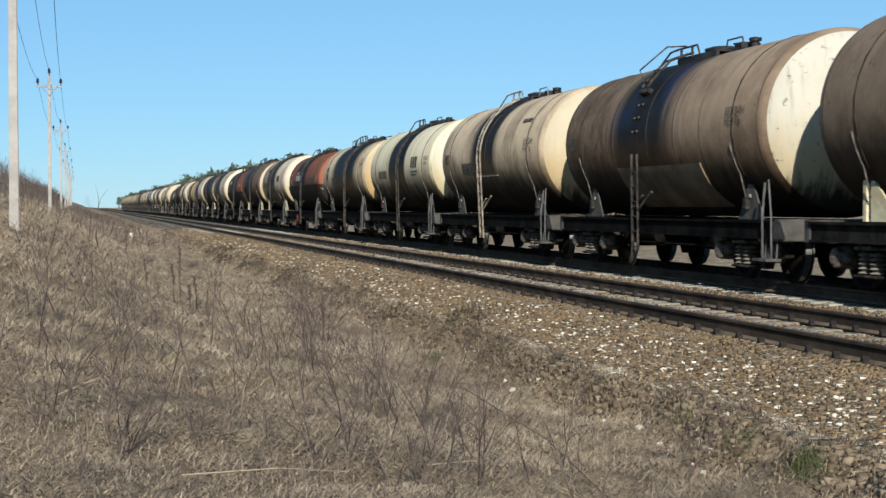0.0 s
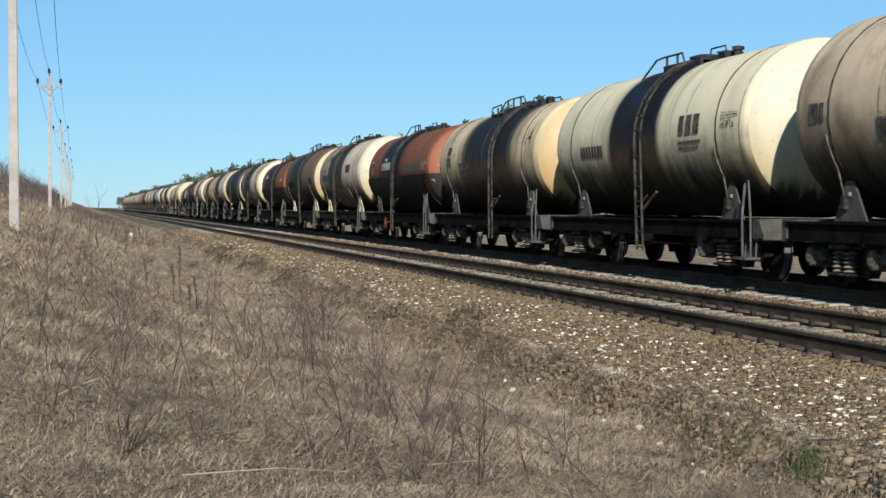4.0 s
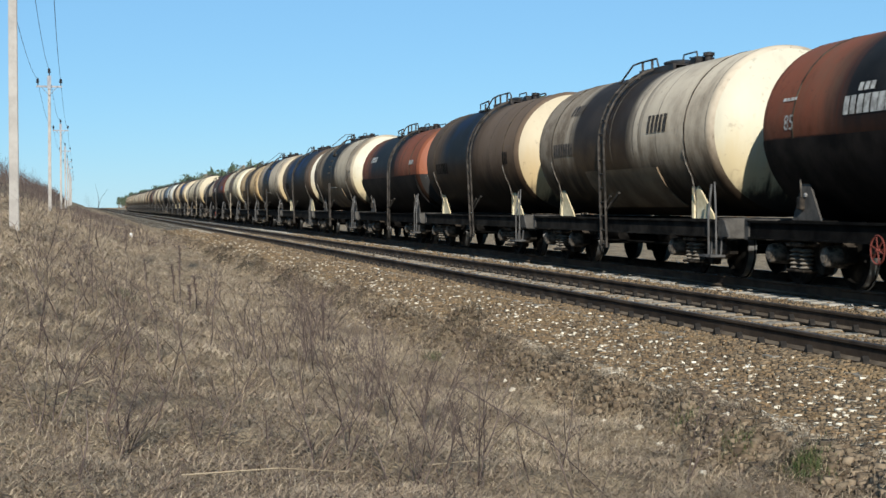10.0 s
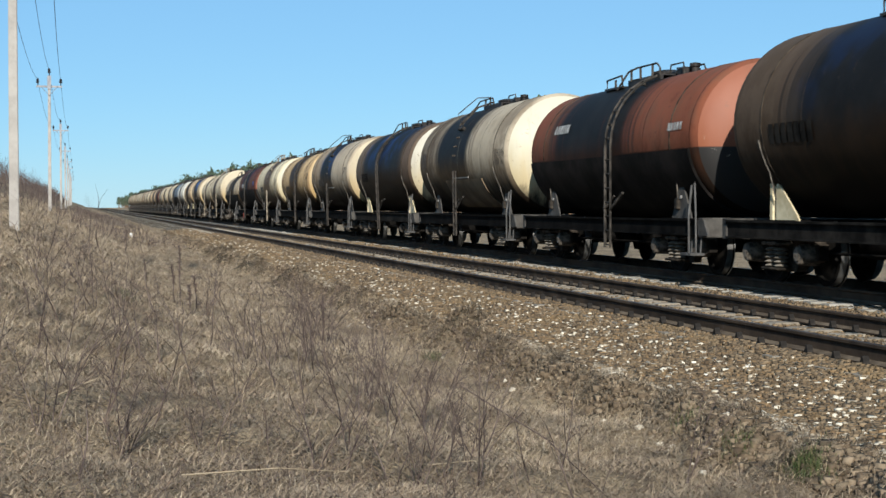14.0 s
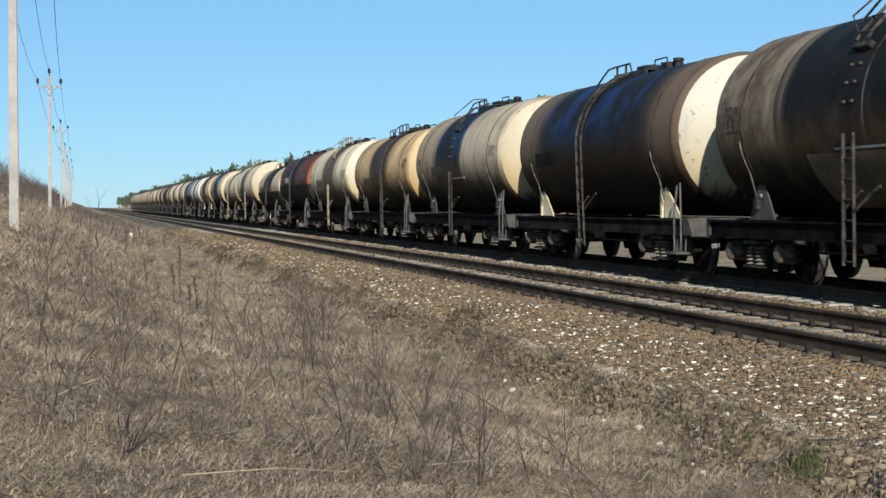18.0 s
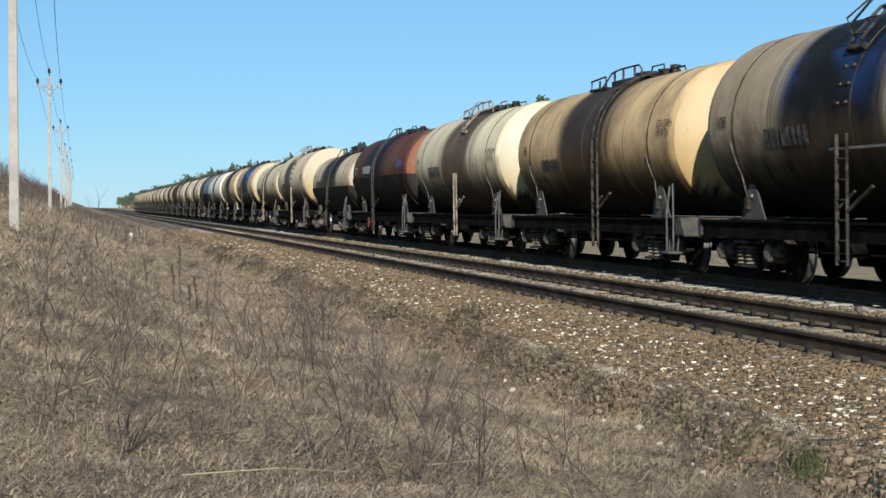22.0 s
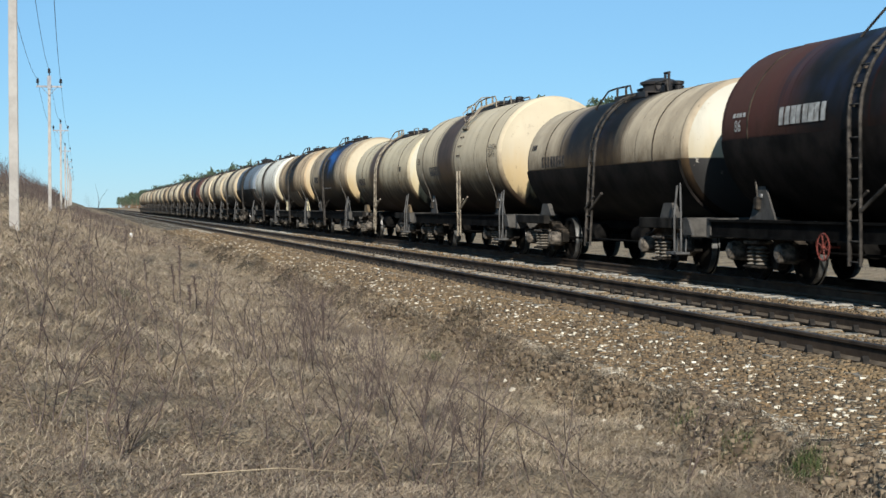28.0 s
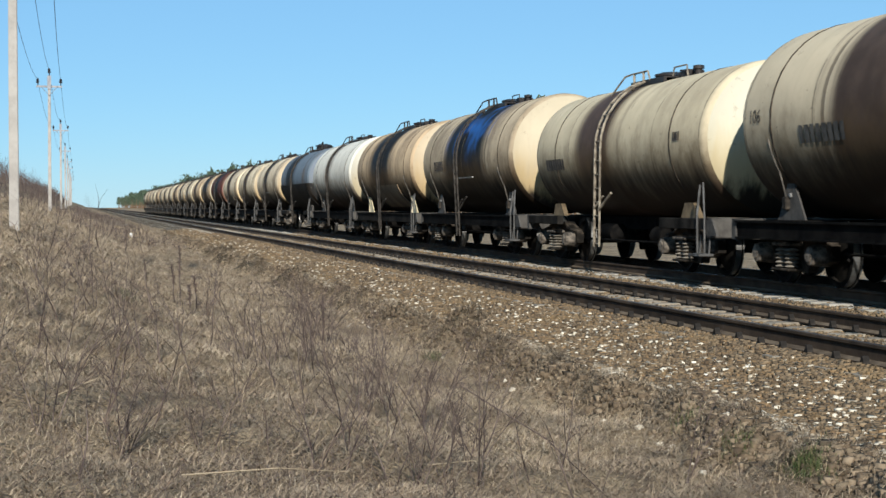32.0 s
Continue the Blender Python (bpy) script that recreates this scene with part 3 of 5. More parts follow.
def wagon(y, spec):
    g = spec.get
    r, axz = g("r", RAD), g("ax", AX)
    w = tagged(new("tank_wagon"), spec["label"], "tank wagon", "wagons of the freight train")
    body, end = spec["paint"], spec["end"]
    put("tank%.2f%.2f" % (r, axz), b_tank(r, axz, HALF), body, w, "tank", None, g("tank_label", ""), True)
    put("endn%.2f%.2f" % (r, axz), b_end(r, axz, HALF, -1), end, w, "tank_end", None, g("end_label", ""), True)
    put("endf%.2f%.2f" % (r, axz), b_end(r, axz, HALF, 1), end, w, "tank_end", None, "", True)
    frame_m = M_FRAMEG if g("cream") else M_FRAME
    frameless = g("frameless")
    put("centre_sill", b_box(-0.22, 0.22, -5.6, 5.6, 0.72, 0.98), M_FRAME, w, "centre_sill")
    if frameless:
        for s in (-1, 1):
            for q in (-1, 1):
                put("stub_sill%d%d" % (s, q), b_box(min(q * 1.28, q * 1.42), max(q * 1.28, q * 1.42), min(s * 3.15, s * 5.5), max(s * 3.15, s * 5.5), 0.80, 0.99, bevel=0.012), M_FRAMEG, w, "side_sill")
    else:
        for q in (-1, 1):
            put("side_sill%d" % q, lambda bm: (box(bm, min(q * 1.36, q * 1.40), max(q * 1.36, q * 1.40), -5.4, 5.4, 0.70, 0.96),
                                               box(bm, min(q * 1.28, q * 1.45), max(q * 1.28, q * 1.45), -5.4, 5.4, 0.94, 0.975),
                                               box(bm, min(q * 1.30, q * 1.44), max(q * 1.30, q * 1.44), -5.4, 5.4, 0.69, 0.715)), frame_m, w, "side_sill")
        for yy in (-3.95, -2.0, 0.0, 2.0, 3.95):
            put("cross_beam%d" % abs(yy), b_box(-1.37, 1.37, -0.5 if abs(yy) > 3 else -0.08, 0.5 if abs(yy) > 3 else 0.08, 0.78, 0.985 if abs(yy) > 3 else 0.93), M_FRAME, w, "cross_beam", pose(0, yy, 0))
    for s in (-1, 1):
        put("end_beam%d" % s, b_box(-1.42, 1.42, s * 5.5 - 0.09, s * 5.5 + 0.09, 0.66, 1.0, bevel=0.015), M_BEAM, w, "end_beam")
        put("coupler%d" % s, lambda bm: (box(bm, -0.09, 0.09, min(s * 5.5, s * 5.86), max(s * 5.5, s * 5.86), 0.72, 0.90, bevel=0.02),
                                         box(bm, -0.2, 0.2, min(s * 5.80, s * 6.012), max(s * 5.80, s * 6.012), 0.66, 0.96, bevel=0.04)), M_BOGIE, w, "coupler")
        put("hose%d" % s, b_tubes([[(-0.35, s * 5.55, 0.86), (-0.36, s * 5.75, 0.80), (-0.34, s * 5.9, 0.58), (-0.2, s * 6.0, 0.5)]], 0.03), M_FRAME, w, "brake_hose")
        for q in (-1, 1):
            if g("cream"):
                put("plate_c%d" % q, b_prism(CRM, "x", q * 1.11, q * 1.14), M_PLATEC, w, "saddle_plate", pose(0, s * 3.95, 0), "cream painted saddle plate")
                put("post_c%d" % q, b_box(min(q * 1.09, q * 1.15), max(q * 1.09, q * 1.15), 0.29, 0.38, 0.975, 1.55), M_PLATEC, w, "saddle_post", pose(0, s * 3.95, 0))
            elif frameless:
                put("plate_f%d" % q, b_prism([(-0.45, 0.99), (0.40, 0.99), (0.22, 1.26), (-0.18, 1.26)], "x", q * 1.05, q * 1.15), g("plate", M_PLATE), w, "saddle_plate", pose(0, s * 3.95, 0))
            else:
                put("plate_t%d" % q, b_prism(TRI, "x", q * 1.12, q * 1.15), M_PLATE, w, "saddle_plate", pose(0, s * 3.95, 0), "grey triangular saddle plate")
                put("bolt%d" % q, lambda bm: lathe(bm, [(0.035, q * 1.11), (0.035, q * 1.18), (0.0, q * 1.185)], (0, 0, 1.36), "x", 8), M_PIPE, w, "bolt", pose(0, s * 3.95, 0))
        if s < 0:
            corner_rails(w, s)
        sy = s * (3.95 if not frameless else 3.5)
        put("strap%.2f%.2f" % (r, axz), b_arc(r, axz, 0, 0.045, -128, 128), M_STRAP, w, "strap", pose(0, sy, 0))
        # tie rod from the flank down to the saddle, with its turnbuckle
        if frameless:
            continue
        rod = [(-(r + 0.014) * math.sin(radians(a)), 0.10, axz + (r + 0.014) * math.cos(radians(a))) for a in (101, 106, 111, 116, 121)]
        put("tie%.2f%.2f" % (r, axz), b_tubes([rod + [(-1.17, 0.12, 1.30)]], 0.013), M_STEELROD, w, "tie_rod", pose(0, sy, 0))
        if not g("cream"):
            put("turnbuckle", b_box(-1.22, -1.13, 0.05, 0.19, 1.14, 1.34, bevel=0.02), M_DRUST, w, "turnbuckle", pose(0, sy, 0))
    if g("jacket"):
        put("jacket%.2f%.2f" % (r, axz), b_arc(r, axz, 0.0, 9.8, 93 + g("jacket"), 267 - g("jacket"), 0.05), g("jacket_paint"), w, "steam_jacket", None, "black steam jacket round the lower half", True)
    if g("apron"):
        for q in (-1, 1):
            put("apron%.2f%d" % (r, q), b_arc(r, axz, -0.3, 4.2, q * 112, q * 150, 0.03), g("apron"), w, "apron", None, "dusty beige lower cover sheet")
    if g("bar"):
        put("trim_bar%.2f" % r, b_arc(r, axz, g("ladder", 0.3) - 0.45, 1.9, -110.5, -109.3, 0.03), M_EDGE, w, "trim_bar", None, "thin white edge strip on the flank")
    ly = g("ladder", 0.85)
    ladder(w, ly, r, axz, M_LADDERB if g("beige") else M_LADDER, g("steps", "round"))
    top_gear(w, g("top", "short"), r, axz, M_LADDERB if g("beige") else M_LADDER)
    if g("dome"):
        t = axz + r
        put("dome%.2f" % t, lambda bm: (lathe(bm, [(0.36, t - 0.1), (0.36, t + 0.18), (0.42, t + 0.19), (0.42, t + 0.24), (0.2, t + 0.32), (0, t + 0.33)], (0, -0.5, 0), "z", 20)), M_DARKTOP, w, "dome", None, "", True)
        put("cage%.2f" % t, b_tubes([[(-0.2, y2, t - 0.05), (-0.2, y2, t + 0.36)] for y2 in (-1.3, -1.5)] + [[(-0.2, -1.27, t + 0.36), (-0.2, -1.53, t + 0.36)]], 0.03), M_DARKTOP, w, "valve_cage")
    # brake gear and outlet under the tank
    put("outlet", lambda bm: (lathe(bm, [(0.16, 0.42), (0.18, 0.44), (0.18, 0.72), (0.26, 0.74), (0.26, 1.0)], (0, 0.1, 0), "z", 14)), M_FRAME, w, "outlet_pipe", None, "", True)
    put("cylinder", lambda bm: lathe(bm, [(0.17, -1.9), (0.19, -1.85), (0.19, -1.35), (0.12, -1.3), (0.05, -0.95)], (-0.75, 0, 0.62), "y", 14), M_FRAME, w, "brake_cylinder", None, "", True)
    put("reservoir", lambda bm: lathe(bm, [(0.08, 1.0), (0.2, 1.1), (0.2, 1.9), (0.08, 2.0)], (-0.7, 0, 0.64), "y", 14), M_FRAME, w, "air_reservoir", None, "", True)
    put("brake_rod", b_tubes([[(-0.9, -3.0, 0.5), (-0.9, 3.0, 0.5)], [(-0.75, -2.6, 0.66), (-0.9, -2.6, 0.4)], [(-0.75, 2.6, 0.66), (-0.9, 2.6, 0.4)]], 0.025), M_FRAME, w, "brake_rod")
    if g("redwheel"):
        put("hw", lambda bm: (lathe(bm, [(0.19, -0.012), (0.205, 0), (0.19, 0.012), (0.175, 0), (0.19, -0.012)], (0, 0, 0), "x", 20, False),
                              [tube(bm, [(0, 0.18 * math.cos(a), 0.18 * math.sin(a)), (0, -0.18 * math.cos(a), -0.18 * math.sin(a))], 0.010, 5) for a in (0.3, 1.35, 2.4)],
                              tube(bm, [(-0.03, 0, 0), (0.25, 0, 0)], 0.022, 6)),
            M_RED, w, "brake_handwheel", pose(-1.46, 1.2, 0.62), "red brake handwheel", True)
    sets = bogie(w, -BOGIE_Y) + bogie(w, BOGIE_Y)
    for d in spec.get("marks", ()):
        mark(w, r, axz, *d)
    return w, sets


def wrap(me, r, axz, y, ang):
    """Bend a flat mesh (x along the wagon, y up) onto the tank's near flank."""
    for v in me.vertices:
        a = radians(ang) - v.co.y / r
        rr = r + 0.014 + v.co.z
        v.co = (-rr * math.sin(a), y - v.co.x, axz + rr * math.cos(a))


def mark(w, r, axz, what, y, ang, size, material, label=""):
    """Lettering, or bars where it cannot be read: what is a string or (bars, length, height)."""
    if isinstance(what, str):
        cu = bpy.data.curves.new("lettering", "FONT")
        cu.body, cu.size, cu.space_line = what, size, 0.85
        tmp = bpy.data.objects.new("lettering", cu)
        scene.collection.objects.link(tmp)
        bpy.context.view_layer.update()
        me = bpy.data.meshes.new_from_object(tmp.evaluated_get(bpy.context.evaluated_depsgraph_get()))
        bpy.data.objects.remove(tmp)
        bm = NB()
        bm.from_mesh(me)
        bmesh.ops.triangulate(bm, faces=bm.faces[:])
    else:
        bm = NB()
        n, length, h = what
        x = 0.0
        rng = random.Random(int(y * 100 + ang))
        for i in range(n):
            wd = length / n * rng.uniform(0.68, 0.9)
            vs = [[bm.verts.new((x + wd * a, h * b, 0)) for a in (0, 0.5, 1)] for b in (0, 0.5, 1)]
            for p in range(2):
                for q in range(2):
                    bm.faces.new((vs[p][q], vs[p][q + 1], vs[p + 1][q + 1], vs[p + 1][q]))
            x += length / n
    me = bpy.data.meshes.new("lettering")
    bm.to_mesh(me)
    bm.free()
    me.materials.append(material)
    wrap(me, r, axz, y, ang)
    return link("lettering", me, w, label)


# ---- the train, wagon by wagon, from the one that passes first ----
BLK, BRN = (0.0075, 0.0064, 0.0057), (0.05, 0.030, 0.019)
WARM, GREY, BEIGE, TAN, WHITE = (0.52, 0.38, 0.235), (0.62, 0.505, 0.35), (0.68, 0.56, 0.38), (0.60, 0.425, 0.22), (0.64, 0.60, 0.51)
RED, DRED, ORNG = (0.17, 0.057, 0.032), (0.085, 0.028, 0.022), (0.23, 0.083, 0.047)
CREAM, SNOW, YEL = (0.42, 0.335, 0.225), (0.43, 0.395, 0.32), (0.42, 0.315, 0.18)
BLUE = (0.012, 0.028, 0.085)
# index: body, end, spill colour, spill from, to, softness, extra paint options, wagon options, label
SOOT = (0.066, 0.044, 0.028)
PEARL, IVORY = (0.475, 0.435, 0.335), (0.425, 0.355, 0.245)
LIST = {
    -11: ((0.20, 0.145, 0.10), CREAM, BRN, -2.8, 2.6, 0.7, dict(rusty=0.7), dict(cream=True), "brown-stained beige tank wagon with cream saddle plates"),
    -10: ((0.30, 0.215, 0.145), SNOW, BLK, -1.0, 1.9, 0.5, dict(rusty=0.45, far=SOOT, blue=(0.010, 0.013, 0.030)), dict(steps="split"), "soot-black and beige tank wagon with a flaking white end"),
    -9: ((0.50, 0.385, 0.26), IVORY, BLK, -0.9, 1.5, 0.2, dict(rusty=0.35), dict(beige=True), "dusty beige tank wagon with a black oil band"),
    -8: ((0.59, 0.515, 0.355), PEARL, BLK, -1.2, 1.5, 0.15, dict(rusty=0.15, streak=0.1, worn=0.3, blue=(0.010, 0.014, 0.035)), dict(), "pale ivory tank wagon with a black oil band"),
    -7: ((0.50, 0.40, 0.26), YEL, BLK, -3.0, 2.2, 0.5, dict(rusty=0.75), dict(), "yellowish tank wagon widely blackened by oil"),
    -6: (RED, ORNG, BLK, -0.9, 2.7, 0.5, dict(rusty=0.55, low=BLK, low_z=2.22), dict(redwheel=True), "rust-red tank wagon with a black lower half"),
    -5: ((0.48, 0.40, 0.30), PEARL, (0.020, 0.014, 0.010), -1.2, 2.6, 0.35, dict(rusty=0.35, far=(0.115, 0.083, 0.056)), dict(cream=True), "grey tank wagon with a cream end and saddle plates"),
    -4: ((0.125, 0.088, 0.062), IVORY, BLK, -0.9, 3.0, 0.7, dict(rusty=0.6, far=SOOT, blue=(0.008, 0.012, 0.028)), dict(cream=True), "sooty grey tank wagon with a white end"),
    -3: (RED, ORNG, BLK, -1.6, 3.3, 0.5, dict(rusty=0.5, low=BLK, low_z=2.22), dict(), "orange-red tank wagon with a black lower half"),
    -2: ((0.42, 0.35, 0.255), PEARL, BLK, -1.0, 2.6, 0.25, dict(rusty=0.7, far=SOOT), dict(steps="split"), "white and black oil-stained tank wagon"),
    -1: ((0.115, 0.082, 0.06), SNOW, BLK, -3.6, 3.4, 0.6, dict(rusty=0.5, blue=BLUE, far=(0.13, 0.098, 0.07)), dict(cream=True), "black oil-soaked tank wagon with a flaking white end"),
    0: ((0.44, 0.36, 0.26), IVORY, BLK, -0.9, 2.3, 0.3, dict(rusty=0.45, blue=BLUE, far=(0.24, 0.172, 0.108)), dict(steps="split"), "grey tank wagon with a blue-black oil stain"),
    1: ((0.52, 0.36, 0.19), YEL, (0.028, 0.018, 0.012), -1.3, 1.7, 0.35, dict(rusty=0.45), dict(), "ochre tank wagon with a black oil band"),
    2: ((0.61, 0.52, 0.355), PEARL, (0.070, 0.045, 0.028), -1.9, 1.3, 0.5, dict(rusty=0.15, streak=0.15, worn=0.35), dict(beige=True, steps="split"), "light grey tank wagon with a white end"),
    3: (DRED, (0.20, 0.075, 0.045), BLK, -1.0, 2.6, 0.8, dict(rusty=0.4, far=(0.062, 0.030, 0.023), low=BLK, low_z=2.28, blue=(0.012, 0.016, 0.032)), dict(redwheel=True), "dark red tank wagon with a black lower half"),
    4: ((0.50, 0.40, 0.275), SNOW, BLK, -1.6, 2.2, 0.45, dict(rusty=0.75, worn=0.6, low=BLK, low_z=2.05, blue=(0.010, 0.013, 0.03)), dict(frameless=True, dome=True), "frameless tank wagon with a black lower half and a dome"),
    5: ((0.53, 0.435, 0.30), IVORY, (0.045, 0.030, 0.022), 0.0, 2.0, 0.22, dict(rusty=0.1, streak=0.1, worn=0.3), dict(beige=True, steps="split"), "large light grey tank wagon with a cream end"),
    6: ((0.54, 0.45, 0.305), PEARL, (0.05, 0.032, 0.023), -0.1, 2.0, 0.35, dict(rusty=0.2, streak=0.25, worn=0.45), dict(frameless=True, beige=True, plate=M_OCHRE), "frameless beige tank wagon with brown streaks"),
    7: ((0.46, 0.365, 0.245), IVORY, BLK, -2.3, 2.0, 0.4, dict(rusty=0.3, blue=(0.02, 0.08, 0.25)), dict(), "beige tank wagon with a blue oil stain"),
    8: (WARM, CREAM, BLK, -1.2, 2.2, 0.5, dict(rusty=0.5), dict(cream=True), "dark brown-stained tank wagon with a cream end"),
    9: (WHITE, SNOW, BRN, 0.3, 1.3, 0.4, dict(rusty=0.1, worn=0.4), dict(), "white tank wagon with faint stains"),
    10: ((0.13, 0.16, 0.19), (0.15, 0.17, 0.20), BLK, 0.2, 3.0, 0.5, dict(rusty=0.2, low=BLK, low_z=2.3), dict(frameless=True, dome=True), "slate-blue and black tank wagon"),
    11: (GREY, CREAM, BLK, -0.2, 1.6, 0.4, dict(rusty=0.3), dict(), "grey tank wagon with a cream end"),
    12: (BEIGE, CREAM, BRN, -0.5, 1.4, 0.4, dict(rusty=0.3), dict(), "beige tank wagon with a cream end"),
    13: (GREY, GREY, BRN, -0.5, 1.8, 0.5, dict(rusty=0.3), dict(), "dusty grey tank wagon with brown streaks"),
    14: (DRED, (0.2, 0.12, 0.10), BLK, -1.5, 2.5, 0.8, dict(rusty=0.2), dict(), "dull dark red tank wagon"),
    15: (WARM, SNOW, BLK, -2.0, 3.0, 0.6, dict(rusty=0.4), dict(), "black and brown tank wagon with a white end"),
    16: (WARM, BEIGE, BRN, -0.5, 2.0, 0.5, dict(rusty=0.4), dict(), "brownish beige tank wagon with a dull end"),
    17: (BEIGE, SNOW, BRN, -0.5, 1.4, 0.5, dict(rusty=0.3), dict(), "pale tank wagon with a white end"),
    18: (GREY, CREAM, BLK, -0.5, 1.6, 0.5, dict(rusty=0.3), dict(), "grey tank wagon with a dark band"),
    19: (WARM, SNOW, BRN, -1.0, 2.0, 0.5, dict(rusty=0.4), dict(), "brown-stained tank wagon with a pale end"),
    20: (BEIGE, CREAM, BRN, -0.5, 1.4, 0.5, dict(rusty=0.3), dict(), "plain beige tank wagon with dark streaks"),
    21: (GREY, SNOW, BLK, -0.5, 1.4, 0.5, dict(rusty=0.3), dict(), "grey tank wagon with a pale end"),
    22: (BEIGE, SNOW, BRN, -0.5, 1.4, 0.5, dict(rusty=0.3), dict(), "pale tank wagon with thin dark streaks"),
    23: (WARM, CREAM, BRN, -0.5, 1.4, 0.5, dict(rusty=0.3), dict(), "brownish tank wagon with a cream end"),
    24: (BEIGE, SNOW, BRN, -0.5, 1.4, 0.5, dict(rusty=0.3), dict(), "pale beige tank wagon with a white end"),
    25: (BEIGE, SNOW, BRN, -0.5, 1.4, 0.5, dict(rusty=0.3), dict(), "pale tank wagon far back in the train"),
    26: (WARM, CREAM, BRN, -0.5, 1.4, 0.5, dict(rusty=0.3), dict(), "dusty brownish tank wagon with a cream end"),
    27: (BEIGE, SNOW, BRN, -0.5, 1.4, 0.5, dict(rusty=0.3), dict(), "pale tank wagon at the tail of the train"),
}
LADDER = {-10: 1.2, -9: 0.94, -8: 0.19, -7: -0.7, -6: 0.6, -5: 0.89, -4: -0.13, -3: -0.2, -2: 1.0, -1: 0.75, 0: 0.83, 1: -0.5, 2: -0.12, 3: 0.84, 4: 0.4, 5: -0.19, 6: 0.87, 7: 0.97}
SIZE = {-8: (1.45, 2.46), -7: (1.4, 2.4), -6: (1.38, 2.38), -5: (1.46, 2.47), -3: (1.39, 2.4), -2: (1.51, 2.51), -1: (1.48, 2.49), 0: (1.5, 2.51), 1: (1.42, 2.43),
        2: (1.45, 2.45), 3: (1.41, 2.41), 4: (1.29, 2.22), 5: (1.5, 2.5), 6: (1.37, 2.36)}
JACKET = grimy("jacket_black", (0.0045, 0.0042, 0.004), (0.020, 0.016, 0.014), 1.2, 0.6, gloss=0.03)
APRON = grimy("apron_brown_dust", (0.085, 0.06, 0.038), (0.17, 0.125, 0.078), 1.0, 0.7)
FUEL = "\u0411\u0415\u041d\u0417\u0418\u041d\n\u041d\u0415\u0424\u0422\u042c"
MARKS = {
    -11: [((8, 1.5, 0.26), 3.0, 74, 0, M_MARKD)],
    -10: [(FUEL, -3.67, 84, 0.19, M_MARKD), ((3, 0.45, 0.26), 4.69, 95, 0, M_MARKD)],
    -9: [((8, 1.55, 0.28), 2.58, 106, 0, M_MARKD), (FUEL, -3.64, 84, 0.20, M_MARKD), ((3, 0.5, 0.28), 4.54, 95, 0, M_MARKD), ((2, 0.9, 0.10), -3.05, 62, 0, M_MARKD)],
    -8: [((3, 1.0, 0.34), -2.29, 91, 0, M_MARKD), ((8, 1.44, 0.24), 3.28, 101, 0, M_MARKD), ((9, 1.05, 0.05), -2.29, 97, 0, M_PLATE), ((7, 0.9, 0.05), -2.29, 101, 0, M_PLATE), (FUEL, -4.15, 84, 0.17, M_MARKD)],
    -7: [((1, 0.6, 0.24), 4.03, 80, 0, M_MARKD), ((1, 0.6, 0.26), 4.03, 93, 0, M_MARKD), ((4, 1.15, 0.42), 2.49, 107, 0, M_MARKD), ("66\u0442", 3.23, 82, 0.16, M_MARKD), ("14", -4.05, 79, 0.60, M_MARKD)],
    -6: [("85", 4.22, 92, 0.32, M_MARKW), ((8, 1.55, 0.26), 2.34, 87, 0, M_MARKW), ((4, 0.5, 0.05), 4.35, 74, 0, M_MARKW), ((3, 0.5, 0.12), 2.0, 74, 0, M_MARKW), (FUEL, -4.36, 86, 0.17, M_MARKW), ((9, 2.0, 0.24), -1.6, 93, 0, M_PLATE)],
    -5: [((8, 1.4, 0.25), 3.8, 97, 0, M_MARKD), ((4, 0.75, 0.25), 3.03, 63, 0, M_MARKD), ((5, 1.0, 0.32), -2.1, 87, 0, M_LADDER)],
    -4: [((7, 1.5, 0.3), 3.65, 104, 0, M_FRAMEG), ((3, 0.5, 0.3), -3.9, 100, 0, M_FRAMEG)],
    -3: [((5, 0.72, 0.14), -3.86, 84, 0, M_MARKW), ((6, 1.06, 0.2), 3.26, 74, 0, M_MARKW)],
    -2: [(FUEL, -4.07, 92, 0.24, M_MARKD), ((3, 0.55, 0.4), 4.6, 95, 0, M_MARKD)],
    -1: [((7, 1.22, 0.3), 3.63, 105, 0, M_FRAMEG)],
    0: [((8, 1.5, 0.28), 2.75, 106, 0, M_MARKD), (FUEL, -4.09, 85, 0.17, M_MARKD), ("108", 4.61, 92, 0.28, M_MARKD)],
    1: [(FUEL, -4.4, 82, 0.19, M_MARKD), ((8, 1.35, 0.26), 3.0, 108, 0, M_MARKD), ("86", 4.46, 91, 0.30, M_RED)],
    2: [("90", 4.67, 89, 0.28, M_MARKD), ((8, 1.5, 0.3), 3.01, 105, 0, M_PLATE), (FUEL, -4.1, 86, 0.20, M_MARKD)],
    3: [("86", 4.43, 91, 0.26, M_MARKW), ((8, 1.57, 0.27), 2.77, 90, 0, M_MARKW), ((3, 0.9, 0.26), -3.8, 86, 0, M_MARKB), ((4, 0.5, 0.07), 4.5, 82, 0, M_MARKW)],
    4: [((8, 1.8, 0.24), 3.74, 96, 0, M_MARKD), ((3, 0.38, 0.12), 4.66, 77, 0, M_MARKD)],
    5: [("106", 4.73, 91, 0.30, M_MARKD), ((8, 1.45, 0.26), 2.99, 105, 0, M_PLATE), (FUEL, -4.1, 85, 0.20, M_MARKD)],
    6: [((8, 1.36, 0.24), 4.2, 105, 0, M_MARKD), ((4, 0.35, 0.16), -3.69, 90, 0, M_MARKD)],
    7: [((7, 1.16, 0.26), 3.39, 100, 0, M_MARKD)],
}
train = []
